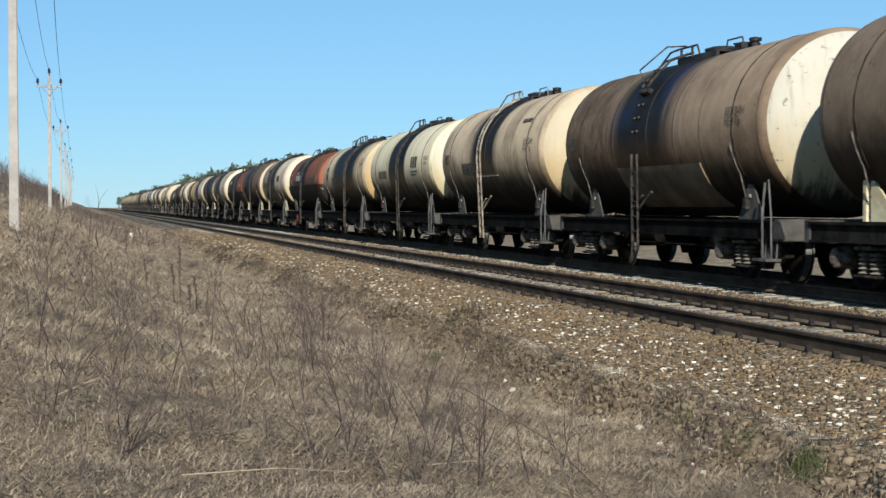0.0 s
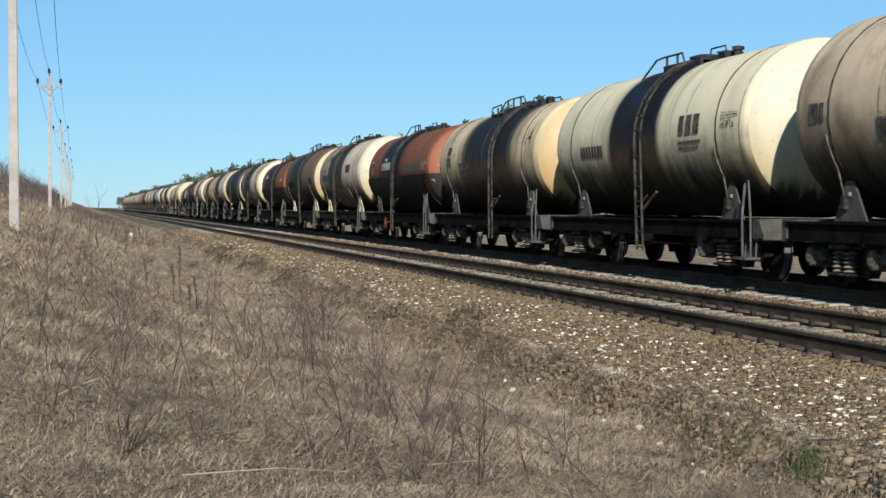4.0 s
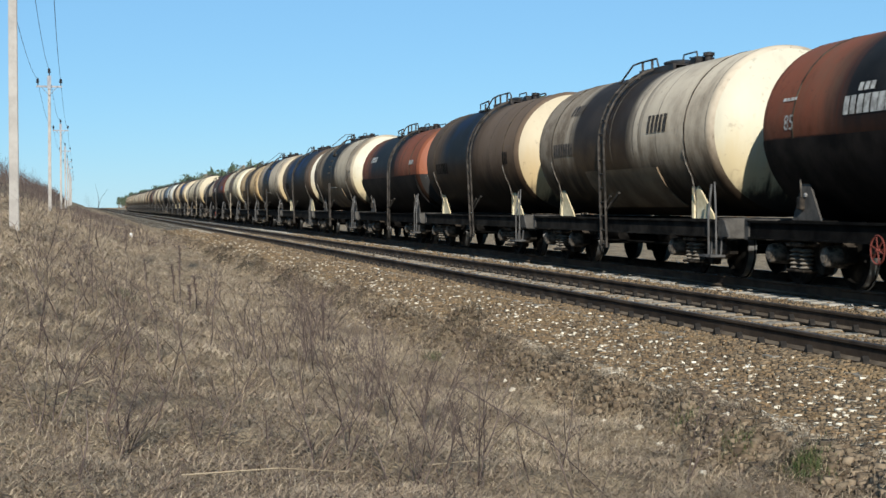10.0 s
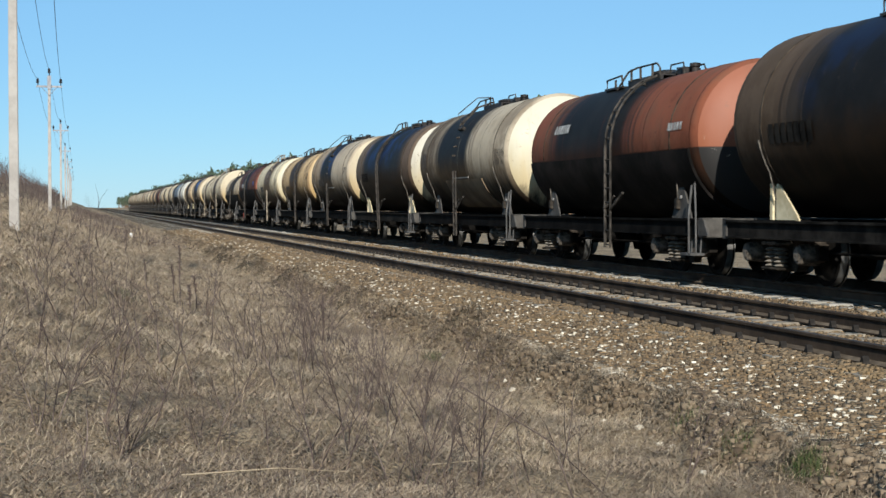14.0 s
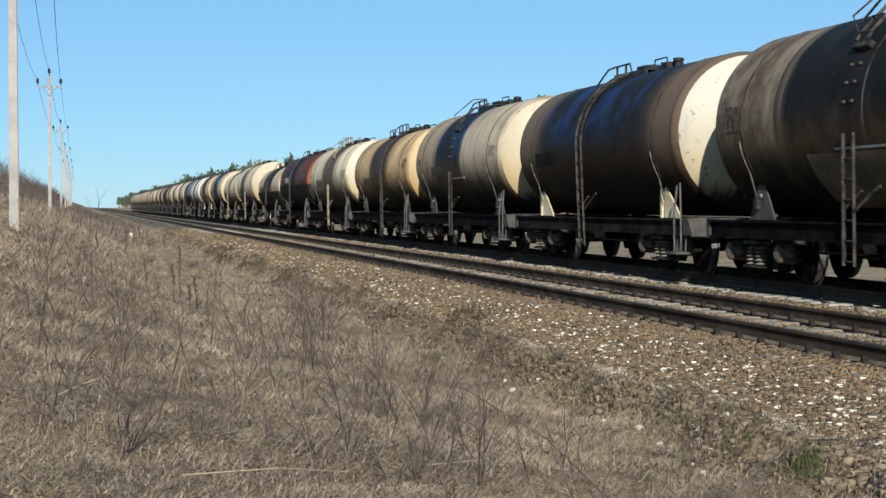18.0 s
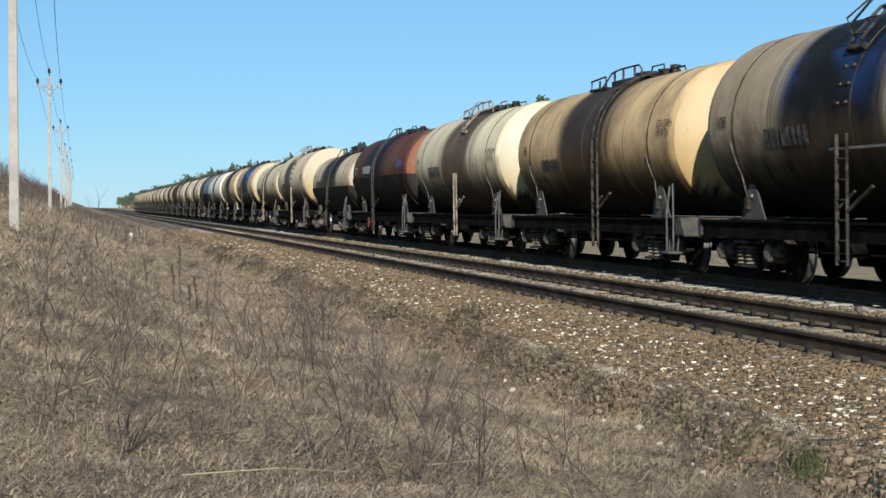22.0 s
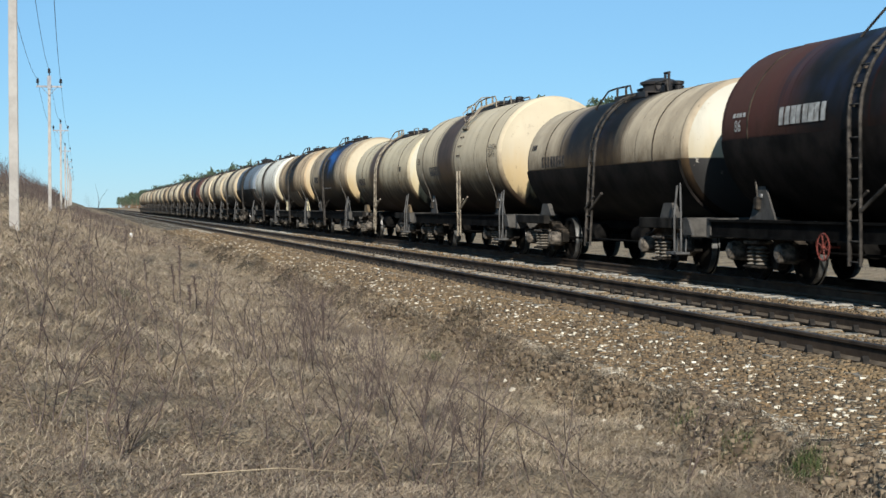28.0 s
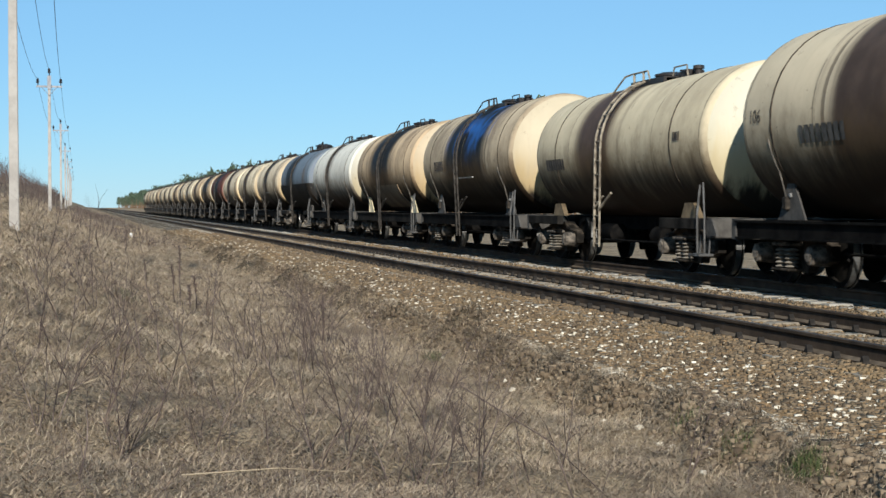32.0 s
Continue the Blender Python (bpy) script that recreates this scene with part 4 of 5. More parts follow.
for k, (body, end, spill, y0, y1, soft, opt, more, label) in LIST.items():
    low = {a: opt[a] for a in ("low", "low_z") if a in opt}
    spec = dict(more)
    spec["ladder"] = LADDER.get(k, 0.85) - 0.6
    spec["r"], spec["ax"] = SIZE.get(k, (RAD, AX))
    if spec["ladder"] < -0.6:
        spec["top"] = "long"
    else:
        spec["top"] = "short"
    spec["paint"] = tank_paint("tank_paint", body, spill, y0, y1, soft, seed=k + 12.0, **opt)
    if "low" in low:
        low["low"] = tuple(v * 1.3 + 0.006 for v in low["low"])
    spec["end"] = end_paint("end_paint", end, amount=0.6 if end == SNOW and k < 0 else 0.2, seed=k + 12.0, **low)
    spec["label"] = label
    if "low" in opt:
        spec["jacket"], spec["jacket_paint"] = math.degrees(math.acos((opt["low_z"] - 0.02 - spec["ax"]) / spec["r"])) - 93, JACKET
    spec["bar"] = k in (-9, -2, 0, 7, 11)
    if k in (-10, -5, -2, 8, 13):
        spec["apron"] = APRON
    spec["marks"] = MARKS.get(k, ())
    w, sets = wagon(0, spec)
    train.append((k, w, sets))


# ---- poles beside the line ----
M_CONC = grimy("pole_concrete", (0.24, 0.22, 0.20), (0.34, 0.315, 0.285), 1.5, 0.9)
M_INSUL = grimy("dark_insulator", (0.02, 0.02, 0.022), (0.05, 0.05, 0.055), 6, 0.3)
M_STEEL = grimy("crossarm_steel", (0.16, 0.16, 0.17), (0.26, 0.26, 0.27), 4, 0.6, 0.3)
M_WIRE = grimy("wire_grey", (0.10, 0.10, 0.11), (0.16, 0.16, 0.17), 4, 0.6, 0.4)
POLE_Y = [27.0] + [78.0 + 47.0 * i for i in range(8)]
POLE_H = 6.25


def b_pole(bm):
    v0 = [(-0.085, -0.085), (0.085, -0.085), (0.085, 0.085), (-0.085, 0.085)]
    v1 = [(u * 0.78, v * 0.78) for u, v in v0]
    lo = [bm.verts.new((u, v, -1.0)) for u, v in v0]
    hi = [bm.verts.new((u, v, POLE_H)) for u, v in v1]
    bm.faces.new(hi)
    for i in range(4):
        bm.faces.new((lo[i], lo[(i + 1) % 4], hi[(i + 1) % 4], hi[i]))
    bmesh.ops.bevel(bm, geom=[e for e in bm.edges if abs(e.verts[0].co.z - e.verts[1].co.z) > 1], offset=0.015, segments=1, affect="EDGES")
    bmesh.ops.recalc_face_normals(bm, faces=bm.faces[:])


def b_insulator(bm):
    lathe(bm, [(0.02, 0), (0.02, 0.12), (0.07, 0.13), (0.075, 0.2), (0.05, 0.22), (0.065, 0.25), (0.06, 0.32), (0.0, 0.36)], (0, 0, 0), "z", 10)


def pole(x, y):
    z = float(ground_z(np.array([x]), np.array([y]))[0])
    p = tagged(new("power_pole"), "square pale concrete pole with a three-insulator crossarm", "power pole", "power poles along the line")
    p.matrix_basis = pose(x, y, z, 0, 0, random.uniform(-3, 3))
    put("pole", b_pole, M_CONC, p, "post")
    put("arm", b_box(-0.6, 0.6, -0.04, 0.04, POLE_H - 0.22, POLE_H - 0.13), M_STEEL, p, "crossarm")
    put("brace", b_tubes([[(-0.36, -0.06, POLE_H - 0.2), (0, -0.09, POLE_H - 0.62), (0.36, -0.06, POLE_H - 0.2)]], 0.018), M_STEEL, p, "brace")
    put("pin", b_box(-0.09, 0.09, -0.12, -0.07, POLE_H - 0.3, POLE_H + 0.34), M_STEEL, p, "top_pin")
    for dx, dz in ((-0.54, -0.13), (0.54, -0.13), (0.0, 0.34)):
        put("insulator", b_insulator, M_INSUL, p, "insulator", pose(dx, -0.1 if dz > 0 else 0, POLE_H + dz), "", True)
    return z


POLE_X = [-1.0 - 0.0062 * y - d for y, d in zip(POLE_Y, (0.0, 0.22, 0.12, 0.10, 0.10, 0.10, 0.10, 0.10, 0.10))]
pole_z = [pole(x, y) for x, y in zip(POLE_X, POLE_Y)]
for dx, dz in ((-0.54, 0.18), (0.54, 0.18), (0.0, 0.65)):
    bm = NB()
    pts = []
    for i in range(len(POLE_Y) - 1):
        for f in np.linspace(0, 1, 13)[: 13 if i == len(POLE_Y) - 2 else 12]:
            a, b = 1 - f, f
            pts.append((POLE_X[i] * a + POLE_X[i + 1] * b + dx, POLE_Y[i] * a + POLE_Y[i + 1] * b,
                        pole_z[i] * a + pole_z[i + 1] * b + POLE_H + dz - 3.0 * a * b))
    tube(bm, pts, 0.008, 4)
    tagged(mesh_ob("overhead_wire", bm, M_WIRE), "thin sagging bare wire between the poles", "wire", "overhead wires")


# ---- vegetation ----
RNG = np.random.default_rng(5)


def raw_mesh(name, verts, faces, material, smooth=False):
    """One mesh from arrays; faces: an array of triangles or of quads."""
    me = bpy.data.meshes.new(name)
    n, c = faces.shape
    me.vertices.add(len(verts))
    me.vertices.foreach_set("co", np.asarray(verts, np.float32).ravel())
    me.loops.add(n * c)
    me.loops.foreach_set("vertex_index", faces.astype(np.int32).ravel())
    me.polygons.add(n)
    me.polygons.foreach_set("loop_start", np.arange(0, n * c, c, dtype=np.int32))
    me.polygons.foreach_set("loop_total", np.full(n, c, np.int32))
    me.update(calc_edges=True)
    me.validate()
    me.materials.append(material)
    if smooth:
        me.shade_smooth()
    return me


def straw_material(name, cols, rough=0.85, patchy=0.0, earth=None):
    n = Nodes(name, rough)
    n.b.inputs["Specular IOR Level"].default_value = 0.12
    r = n.rnd(True)
    ramp = n.t.nodes.new("ShaderNodeValToRGB")
    e = ramp.color_ramp.elements
    while len(e) < len(cols):
        e.new(0.5)
    for i, c in enumerate(cols):
        e[i].position, e[i].color = i / (len(cols) - 1), (*c, 1)
    n.t.links.new(r, ramp.inputs[0])
    c = ramp.outputs[0]
    if patchy:
        c = n.mix(n.math("MULTIPLY", n.ramp(n.noise(1.3, 6, 0.68), 0.46, 0.62), patchy), c, (0.085, 0.06, 0.048))
        c = n.mix(n.math("MULTIPLY", n.ramp(n.noise(0.45, 5, 0.65, shift=(4, 2, 0)), 0.50, 0.62), patchy * 0.8), c, (0.10, 0.085, 0.06))
    if earth:
        c = n.mix(n.math("MULTIPLY", n.ramp(n.noise(0.9, 5, 0.65, shift=(2, 7, 0)), 0.48, 0.66), 0.3), c, earth)
    n.color(c)
    return n.m


def blades(x, y, z, length, width, lean, bend, name, material, swirl=1.0):
    """Grass blades of two joints each: lean is how far the tip lies over, as a share of the length."""
    n = len(x)
    az = swirl * (2.2 * np.sin(4.1 * x + 1.7 * y) + 2.4 * np.sin(2.9 * y - 2.3 * x)) + RNG.normal(0, 1.5, n) + (1 - swirl) * RNG.uniform(0, 6.28, n)      # swirls of laid grass
    d = np.stack([np.cos(az), np.sin(az), np.zeros(n)], 1)
    s = np.stack([-np.sin(az + 0.6), np.cos(az + 0.6), np.zeros(n)], 1) * width[:, None]
    base = np.stack([x, y, z], 1)
    up = np.sqrt(np.clip(1 - lean ** 2, 0.02, 1))
    p1 = base + d * (length * lean * 0.38)[:, None] + np.array([0, 0, 1]) * (length * up * 0.60)[:, None]
    p2 = base + d * (length * lean)[:, None] + np.array([0, 0, 1]) * (length * up * (1 - bend))[:, None]
    v = np.stack([base - s, base + s, p1 + s * 0.8, p1 - s * 0.8, p2 + s * 0.25, p2 - s * 0.25], 1).reshape(-1, 3)
    i = np.arange(n)[:, None] * 6
    f = np.concatenate([i + np.array([[0, 1, 2, 3]]), i + np.array([[3, 2, 4, 5]])])
    return raw_mesh(name, v, f, material)


def scatter(n, y0, y1, x0, x1, power):
    """Plan places, thinning out with the distance."""
    u = RNG.uniform(0, 1, n)
    a, b = y0 ** (1 - power), y1 ** (1 - power)
    y = (a + (b - a) * u) ** (1 / (1 - power))
    lo = np.maximum(x0, -0.06 * y - 0.35)
    hi = np.minimum(x1, 0.56 * y + 0.4)
    return lo + (hi - lo) * RNG.uniform(0, 1, n), y


M_STRAW = straw_material("dry_straw", [(0.185, 0.130, 0.082), (0.385, 0.288, 0.180), (0.50, 0.392, 0.26), (0.34, 0.258, 0.168), (0.58, 0.475, 0.34), (0.13, 0.093, 0.066)], 0.85, 0.45)
M_THATCH = straw_material("matted_old_grass", [(0.095, 0.068, 0.050), (0.255, 0.187, 0.126), (0.35, 0.268, 0.185), (0.15, 0.109, 0.080)], 0.9, 0.34)
M_GREEN = straw_material("fresh_green_blades", [(0.035, 0.050, 0.017), (0.058, 0.075, 0.028), (0.12, 0.11, 0.05)])
M_TWIG = straw_material("bare_twigs", [(0.040, 0.029, 0.026), (0.085, 0.062, 0.054), (0.165, 0.125, 0.105)])
M_STALK = straw_material("dead_stalks", [(0.197, 0.148, 0.098), (0.328, 0.262, 0.180), (0.246, 0.189, 0.123)])


def grass(n, name, material, l0, l1, w0, w1, lean0, lean1, y0, y1, power, label, keep=None, lift=0.0, swirl=1.0):
    x, y = scatter(n, y0, y1, -3.4, 4.75, power)
    ok = x < turf_edge(y) - 0.10 + RNG.normal(0, 0.12, len(x))
    if keep is not None:
        ok &= keep(x, y)
    x, y = x[ok], y[ok]
    m = len(x)
    grow = 1 + np.clip((y - 12) / 26, 0, 3.0)          # coarser far off, where single blades no longer show
    z = ground_z(x, y) - 0.004 + RNG.uniform(0, 1, m) * lift
    me = blades(x, y, z, RNG.uniform(l0, l1, m) * (0.52 + 0.48 * np.clip((y - 6) / 9, 0, 1)) * (1 + 0.3 * (grow - 1)), RNG.uniform(w0, w1, m) * grow, RNG.uniform(lean0, lean1, m), RNG.uniform(0.0, 0.7, m), name, material, swirl)
    return tagged(link(name, me), label, "grass", kind="stuff")


def patch(f, a, s=0.3):
    return lambda x, y: (np.sin(f * x + 1.3 * np.sin(0.7 * f * y)) * np.sin(0.8 * f * y + 1.1 * np.sin(0.9 * f * x)) + RNG.normal(0, s, len(x))) > a


grass(170000, "matted_grass", M_THATCH, 0.05, 0.18, 0.0010, 0.0026, 0.82, 0.999, 5.0, 120, 1.6, "matted dull brown dead grass on the bank", None, 0.045, 0.0)
grass(220000, "dry_grass", M_STRAW, 0.07, 0.25, 0.0008, 0.0024, 0.86, 0.999, 5.0, 120, 1.6, "dry straw-coloured grass lying flat on the bank", lambda x, y: patch(1.3, -0.25)(x, y) & (RNG.uniform(0, 1, len(x)) < np.clip(0.22 + (y - 8) / 5, 0.22, 1)), 0.045, 0.4)
grass(16000, "tussock_grass", M_STRAW, 0.10, 0.24, 0.0009, 0.0018, 0.70, 0.98, 5.5, 90, 1.6, "loose tussocks of pale dry grass in the turf", patch(1.7, 0.35, 0.15))
grass(900, "dry_stems", M_STALK, 0.2, 0.45, 0.0010, 0.0018, 0.3, 0.9, 7.5, 60, 1.6, "single pale dry grass stems standing in the turf")


M_LITTER = straw_material("leaf_litter", [(0.045, 0.031, 0.023), (0.11, 0.074, 0.052), (0.19, 0.125, 0.082), (0.07, 0.052, 0.040), (0.36, 0.28, 0.19), (0.06, 0.042, 0.032)])
grass(52000, "leaf_litter", M_LITTER, 0.025, 0.085, 0.0025, 0.0055, 0.85, 0.999, 5.0, 60, 1.7, "dark flecks of dead leaves and stalks in the grass", patch(2.1, -0.35, 0.5), 0.05, 0.0)
M_DARKTURF = straw_material("dark_turf_clumps", [(0.046, 0.036, 0.028), (0.098, 0.075, 0.054), (0.21, 0.16, 0.108), (0.064, 0.056, 0.038)])
# dry grass beyond the tracks, seen under the wagons
nf = 26000
y = 18.0 + 90.0 * RNG.uniform(0, 1, nf) ** 1.4
x = 14.4 + RNG.exponential(5.0, nf)
me = blades(x, y, ground_z(x, y) - 0.01, RNG.uniform(0.08, 0.26, nf), RNG.uniform(0.004, 0.010, nf), RNG.uniform(0.6, 0.98, nf), RNG.uniform(0, 0.6, nf), "far_side_grass", M_THATCH)
tagged(link("far_side_grass", me), "tall dry grass beyond the far track", "grass", kind="stuff")

M_MOSS = straw_material("mossy_turf", [(0.038, 0.033, 0.026), (0.069, 0.057, 0.041), (0.125, 0.098, 0.066), (0.046, 0.044, 0.028)])
# dark overhanging turf along the foot of the ballast
ny = 12000
y = 6.0 + 84.0 * RNG.uniform(0, 1, ny) ** 1.9
x = turf_edge(y) + RNG.normal(-0.20, 0.14, ny)
me = blades(x, y, ground_z(x, y) - 0.01, RNG.uniform(0.04, 0.11, ny), RNG.uniform(0.001, 0.0024, ny) * (1 + y / 25), RNG.uniform(0.5, 0.98, ny), RNG.uniform(0.1, 0.7, ny), "turf_edge", M_DARKTURF)
tagged(link("turf_edge", me), "dark ragged turf along the foot of the ballast", "grass", kind="stuff")
def turf_clumps():
    """Humps of dark matted grass and torn clods of earth along the lip, joined: past counting."""
    parts, cy = [], 8.4
    while cy < 62:
        cx = float(turf_edge(np.array([cy]))[0]) + RNG.normal(-0.22, 0.12)
        n, rad = int(RNG.uniform(200, 520)), RNG.uniform(0.10, 0.26)
        if RNG.uniform() < 0.85:
            x, y = cx + RNG.normal(0, rad * 0.6, n), cy + RNG.normal(0, rad * 1.3, n)
            hump = np.exp(-((x - cx) ** 2 + ((y - cy) / 2) ** 2) / rad ** 2)
            parts.append((x, y, ground_z(x, y) + 0.12 * hump * RNG.uniform(0, 1, n), np.full(n, 1 + cy / 30)))
        cy += RNG.uniform(0.3, 0.7) * (1 + cy / 30)
    x, y, z, g = (np.concatenate([p[i] for p in parts]) for i in range(4))
    n = len(x)
    me = blades(x, y, z, RNG.uniform(0.03, 0.11, n), RNG.uniform(0.0012, 0.0026, n) * g, RNG.uniform(0.6, 0.99, n), RNG.uniform(0.2, 0.9, n), "turf_clumps", M_DARKTURF)
    tagged(link("turf_clumps", me), "dark matted clumps of turf beside the ballast", "turf", kind="stuff")

    # and over the mounds
    for mx, my, mh, ml in MOUNDS:
        n = int(1500 * ml)
        x, y = mx - 0.05 + RNG.normal(0, 0.13, n), my + RNG.normal(0, ml * 0.55, n)
        me = blades(x, y, ground_z(x, y) - 0.01, RNG.uniform(0.03, 0.09, n), RNG.uniform(0.0012, 0.0026, n) * (1 + my / 25), RNG.uniform(0.65, 0.99, n), RNG.uniform(0.2, 0.9, n), "mossy_mound", M_MOSS)
        tagged(link("mossy_mound", me), "dark mossy turf on a torn mound", "turf", kind="stuff")


turf_clumps()
for gx, gy, n in ((4.08, 8.42, 520), (4.48, 8.85, 420), (0.43, 18.3, 500), (3.75, 17.0, 260), (4.17, 9.57, 160), (4.17, 10.5, 120)):
    x, y = gx + RNG.normal(0, 0.055, n), gy + RNG.normal(0, 0.09, n)
    me = blades(x, y, ground_z(x, y), RNG.uniform(0.06, 0.15, n), RNG.uniform(0.001, 0.002, n), RNG.uniform(0.2, 0.9, n), RNG.uniform(0, 0.4, n), "green_tuft", M_GREEN)
    tagged(link("green_tuft", me), "small tuft of fresh green grass", "grass tuft", "green tufts")


class Twigs:
    """Collects thin three-sided branches into one mesh."""

    def __init__(self):
        self.v, self.f, self.n = [], [], 0

    def limb(self, a, b, r0, r1):
        d = b - a
        l = math.sqrt(float(d @ d)) + 1e-9
        d = d / l
        u = np.array([-d[1], d[0], 0.0]) if abs(d[2]) < 0.95 else np.array([1.0, 0, 0])
        u = u / (math.sqrt(float(u @ u)) + 1e-9)
        w = np.array([d[1] * u[2] - d[2] * u[1], d[2] * u[0] - d[0] * u[2], d[0] * u[1] - d[1] * u[0]])
        for p, r in ((a, r0), (b, r1)):
            for k in range(3):
                c, s = math.cos(2.0944 * k), math.sin(2.0944 * k)
                self.v.append(p + r * (c * u + s * w))
        i = self.n
        for k in range(3):
            j = (k + 1) % 3
            self.f.append((i + k, i + j, i + 3 + j, i + 3 + k))
        self.n += 6

    def grow(self, rng, p, d, length, r, depth, steps=4, spread=0.5, sub=2):
        """A wavering shoot with side shoots."""
        for s in range(steps):
            q = p + d * (length / steps)
            r1 = r * (1 - 0.75 / steps)
            self.limb(p, q, r, r1)
            if depth > 0 and s >= 1:
                for _ in range(sub):
                    if rng.random() < 0.75:
                        az = rng.uniform(0, 6.283)
                        e = d * 0.75 + spread * np.array([math.cos(az), math.sin(az), rng.uniform(0.0, 0.7)])
                        e = e / math.sqrt(float(e @ e))
                        self.grow(rng, q, e, length * rng.uniform(0.28, 0.5), r1 * 0.6, depth - 1, max(2, steps - 1), spread, sub)
            p, r = q, r1
            d = d + np.array([rng.uniform(-0.16, 0.16), rng.uniform(-0.16, 0.16), rng.uniform(-0.05, 0.08)])
            d = d / math.sqrt(float(d @ d))

    def mesh(self, name, material):
        return raw_mesh(name, np.array(self.v), np.array(self.f), material)


def gz(x, y):
    return float(ground_z(np.array([float(x)]), np.array([float(y)]))[0])


# bare saplings and weeds of the foreground: plan place, height, stem radius, side shoots
SAPLINGS = [(1.75, 11.2, 0.95, 0.006, 2), (1.55, 11.6, 0.8, 0.005, 2), (2.05, 10.2, 0.75, 0.005, 2), (2.3, 9.2, 0.85, 0.006, 2), (1.1, 14.5, 1.0, 0.007, 1),
            (0.72, 17.0, 0.9, 0.012, 0), (1.35, 13.4, 0.8, 0.005, 2), (0.35, 9.0, 0.8, 0.006, 2), (0.15, 8.2, 0.55, 0.005, 2), (-0.1, 10.0, 0.7, 0.006, 2),
            (-0.2, 13.0, 1.1, 0.007, 1), (1.15, 8.0, 0.6, 0.005, 2), (1.6, 7.6, 0.5, 0.005, 2), (2.0, 8.0, 0.75, 0.005, 2), (2.75, 9.0, 0.6, 0.006, 1),
            (2.55, 7.9, 0.7, 0.007, 1), (0.75, 11.0, 0.7, 0.005, 2), (0.95, 10.2, 0.5, 0.004, 2), (0.3, 34.0, 1.6, 0.016, 1), (0.55, 12.2, 0.6, 0.005, 2),
            (1.9, 13.5, 0.7, 0.005, 2), (1.25, 9.1, 0.7, 0.005, 2), (0.05, 16.0, 0.9, 0.006, 2), (-0.5, 19.0, 1.1, 0.008, 2), (1.45, 20.0, 0.9, 0.006, 2),
            (0.9, 25.0, 1.1, 0.008, 2), (2.9, 12.5, 0.5, 0.004, 2), (2.2, 12.0, 0.55, 0.004, 2), (-0.25, 8.5, 0.6, 0.005, 2), (0.6, 8.6, 0.45, 0.004, 2),
            (2.48, 17.2, 0.9, 0.007, 2), (2.55, 17.0, 0.8, 0.006, 2), (2.3, 16.6, 0.7, 0.006, 2), (2.0, 14.6, 0.8, 0.006, 2), (2.9, 15.4, 0.7, 0.005, 2)]
rng = random.Random(77)
SAPLINGS += [(rng.uniform(-0.6, 3.6), rng.uniform(7.0, 24.0), rng.uniform(0.3, 0.8), 0.0045, 2) for _ in range(30)]
SAPLINGS += [(rng.uniform(1.2, 2.3), rng.uniform(7.8, 14.0), rng.uniform(0.45, 0.9), 0.0045, 2) for _ in range(18)]
SAPLINGS += [(rng.uniform(-0.5, 0.5), rng.uniform(8.0, 18.0), rng.uniform(0.5, 1.0), 0.005, 2) for _ in range(12)]
SAPLINGS += [(rng.uniform(-0.4, 2.6), rng.uniform(6.6, 9.6), rng.uniform(0.2, 0.42), 0.003, 2) for _ in range(16)]
SAPLINGS += [(2.59, 17.6, 0.85, 0.009, 2), (2.62, 17.5, 0.75, 0.008, 2), (2.06, 11.5, 0.75, 0.006, 2), (1.35, 11.4, 0.8, 0.006, 2), (1.39, 8.4, 0.65, 0.006, 2), (0.08, 9.0, 0.8, 0.007, 2),
             (-0.44, 12.9, 0.6, 0.006, 2), (2.44, 8.45, 0.45, 0.006, 1), (-0.06, 7.06, 0.5, 0.006, 1), (1.24, 12.9, 0.7, 0.006, 2), (0.4, 12.2, 0.7, 0.006, 2), (2.26, 10.8, 0.6, 0.006, 2), (0.9, 40.0, 1.2, 0.016, 1),
             (1.05, 52.0, 1.15, 0.009, 1), (1.5, 56.0, 1.35, 0.009, 1), (1.6, 57.0, 1.1, 0.008, 1)]
for sx, sy, sh, sr, dep in SAPLINGS:
    rng = random.Random(int(sx * 100) + int(sy * 977))
    tw = Twigs()
    foot = np.array([sx, sy, gz(sx, sy) - 0.03])
    for _ in range(1 if dep < 2 else rng.choice((1, 2, 2, 3))):
        az = rng.uniform(0, 6.28)
        d = np.array([0.4 * math.cos(az), 0.4 * math.sin(az), 1.0])
        tw.grow(rng, foot, d / np.sqrt(d @ d), sh * rng.uniform(0.7, 1.0), sr * 1.0, dep, 6, 0.95, 1 if dep < 2 else 2)
    tagged(link("bare_sapling", tw.mesh("bare_sapling", M_TWIG)), "thin leafless brown sapling in dry grass", "sapling", "bare saplings")

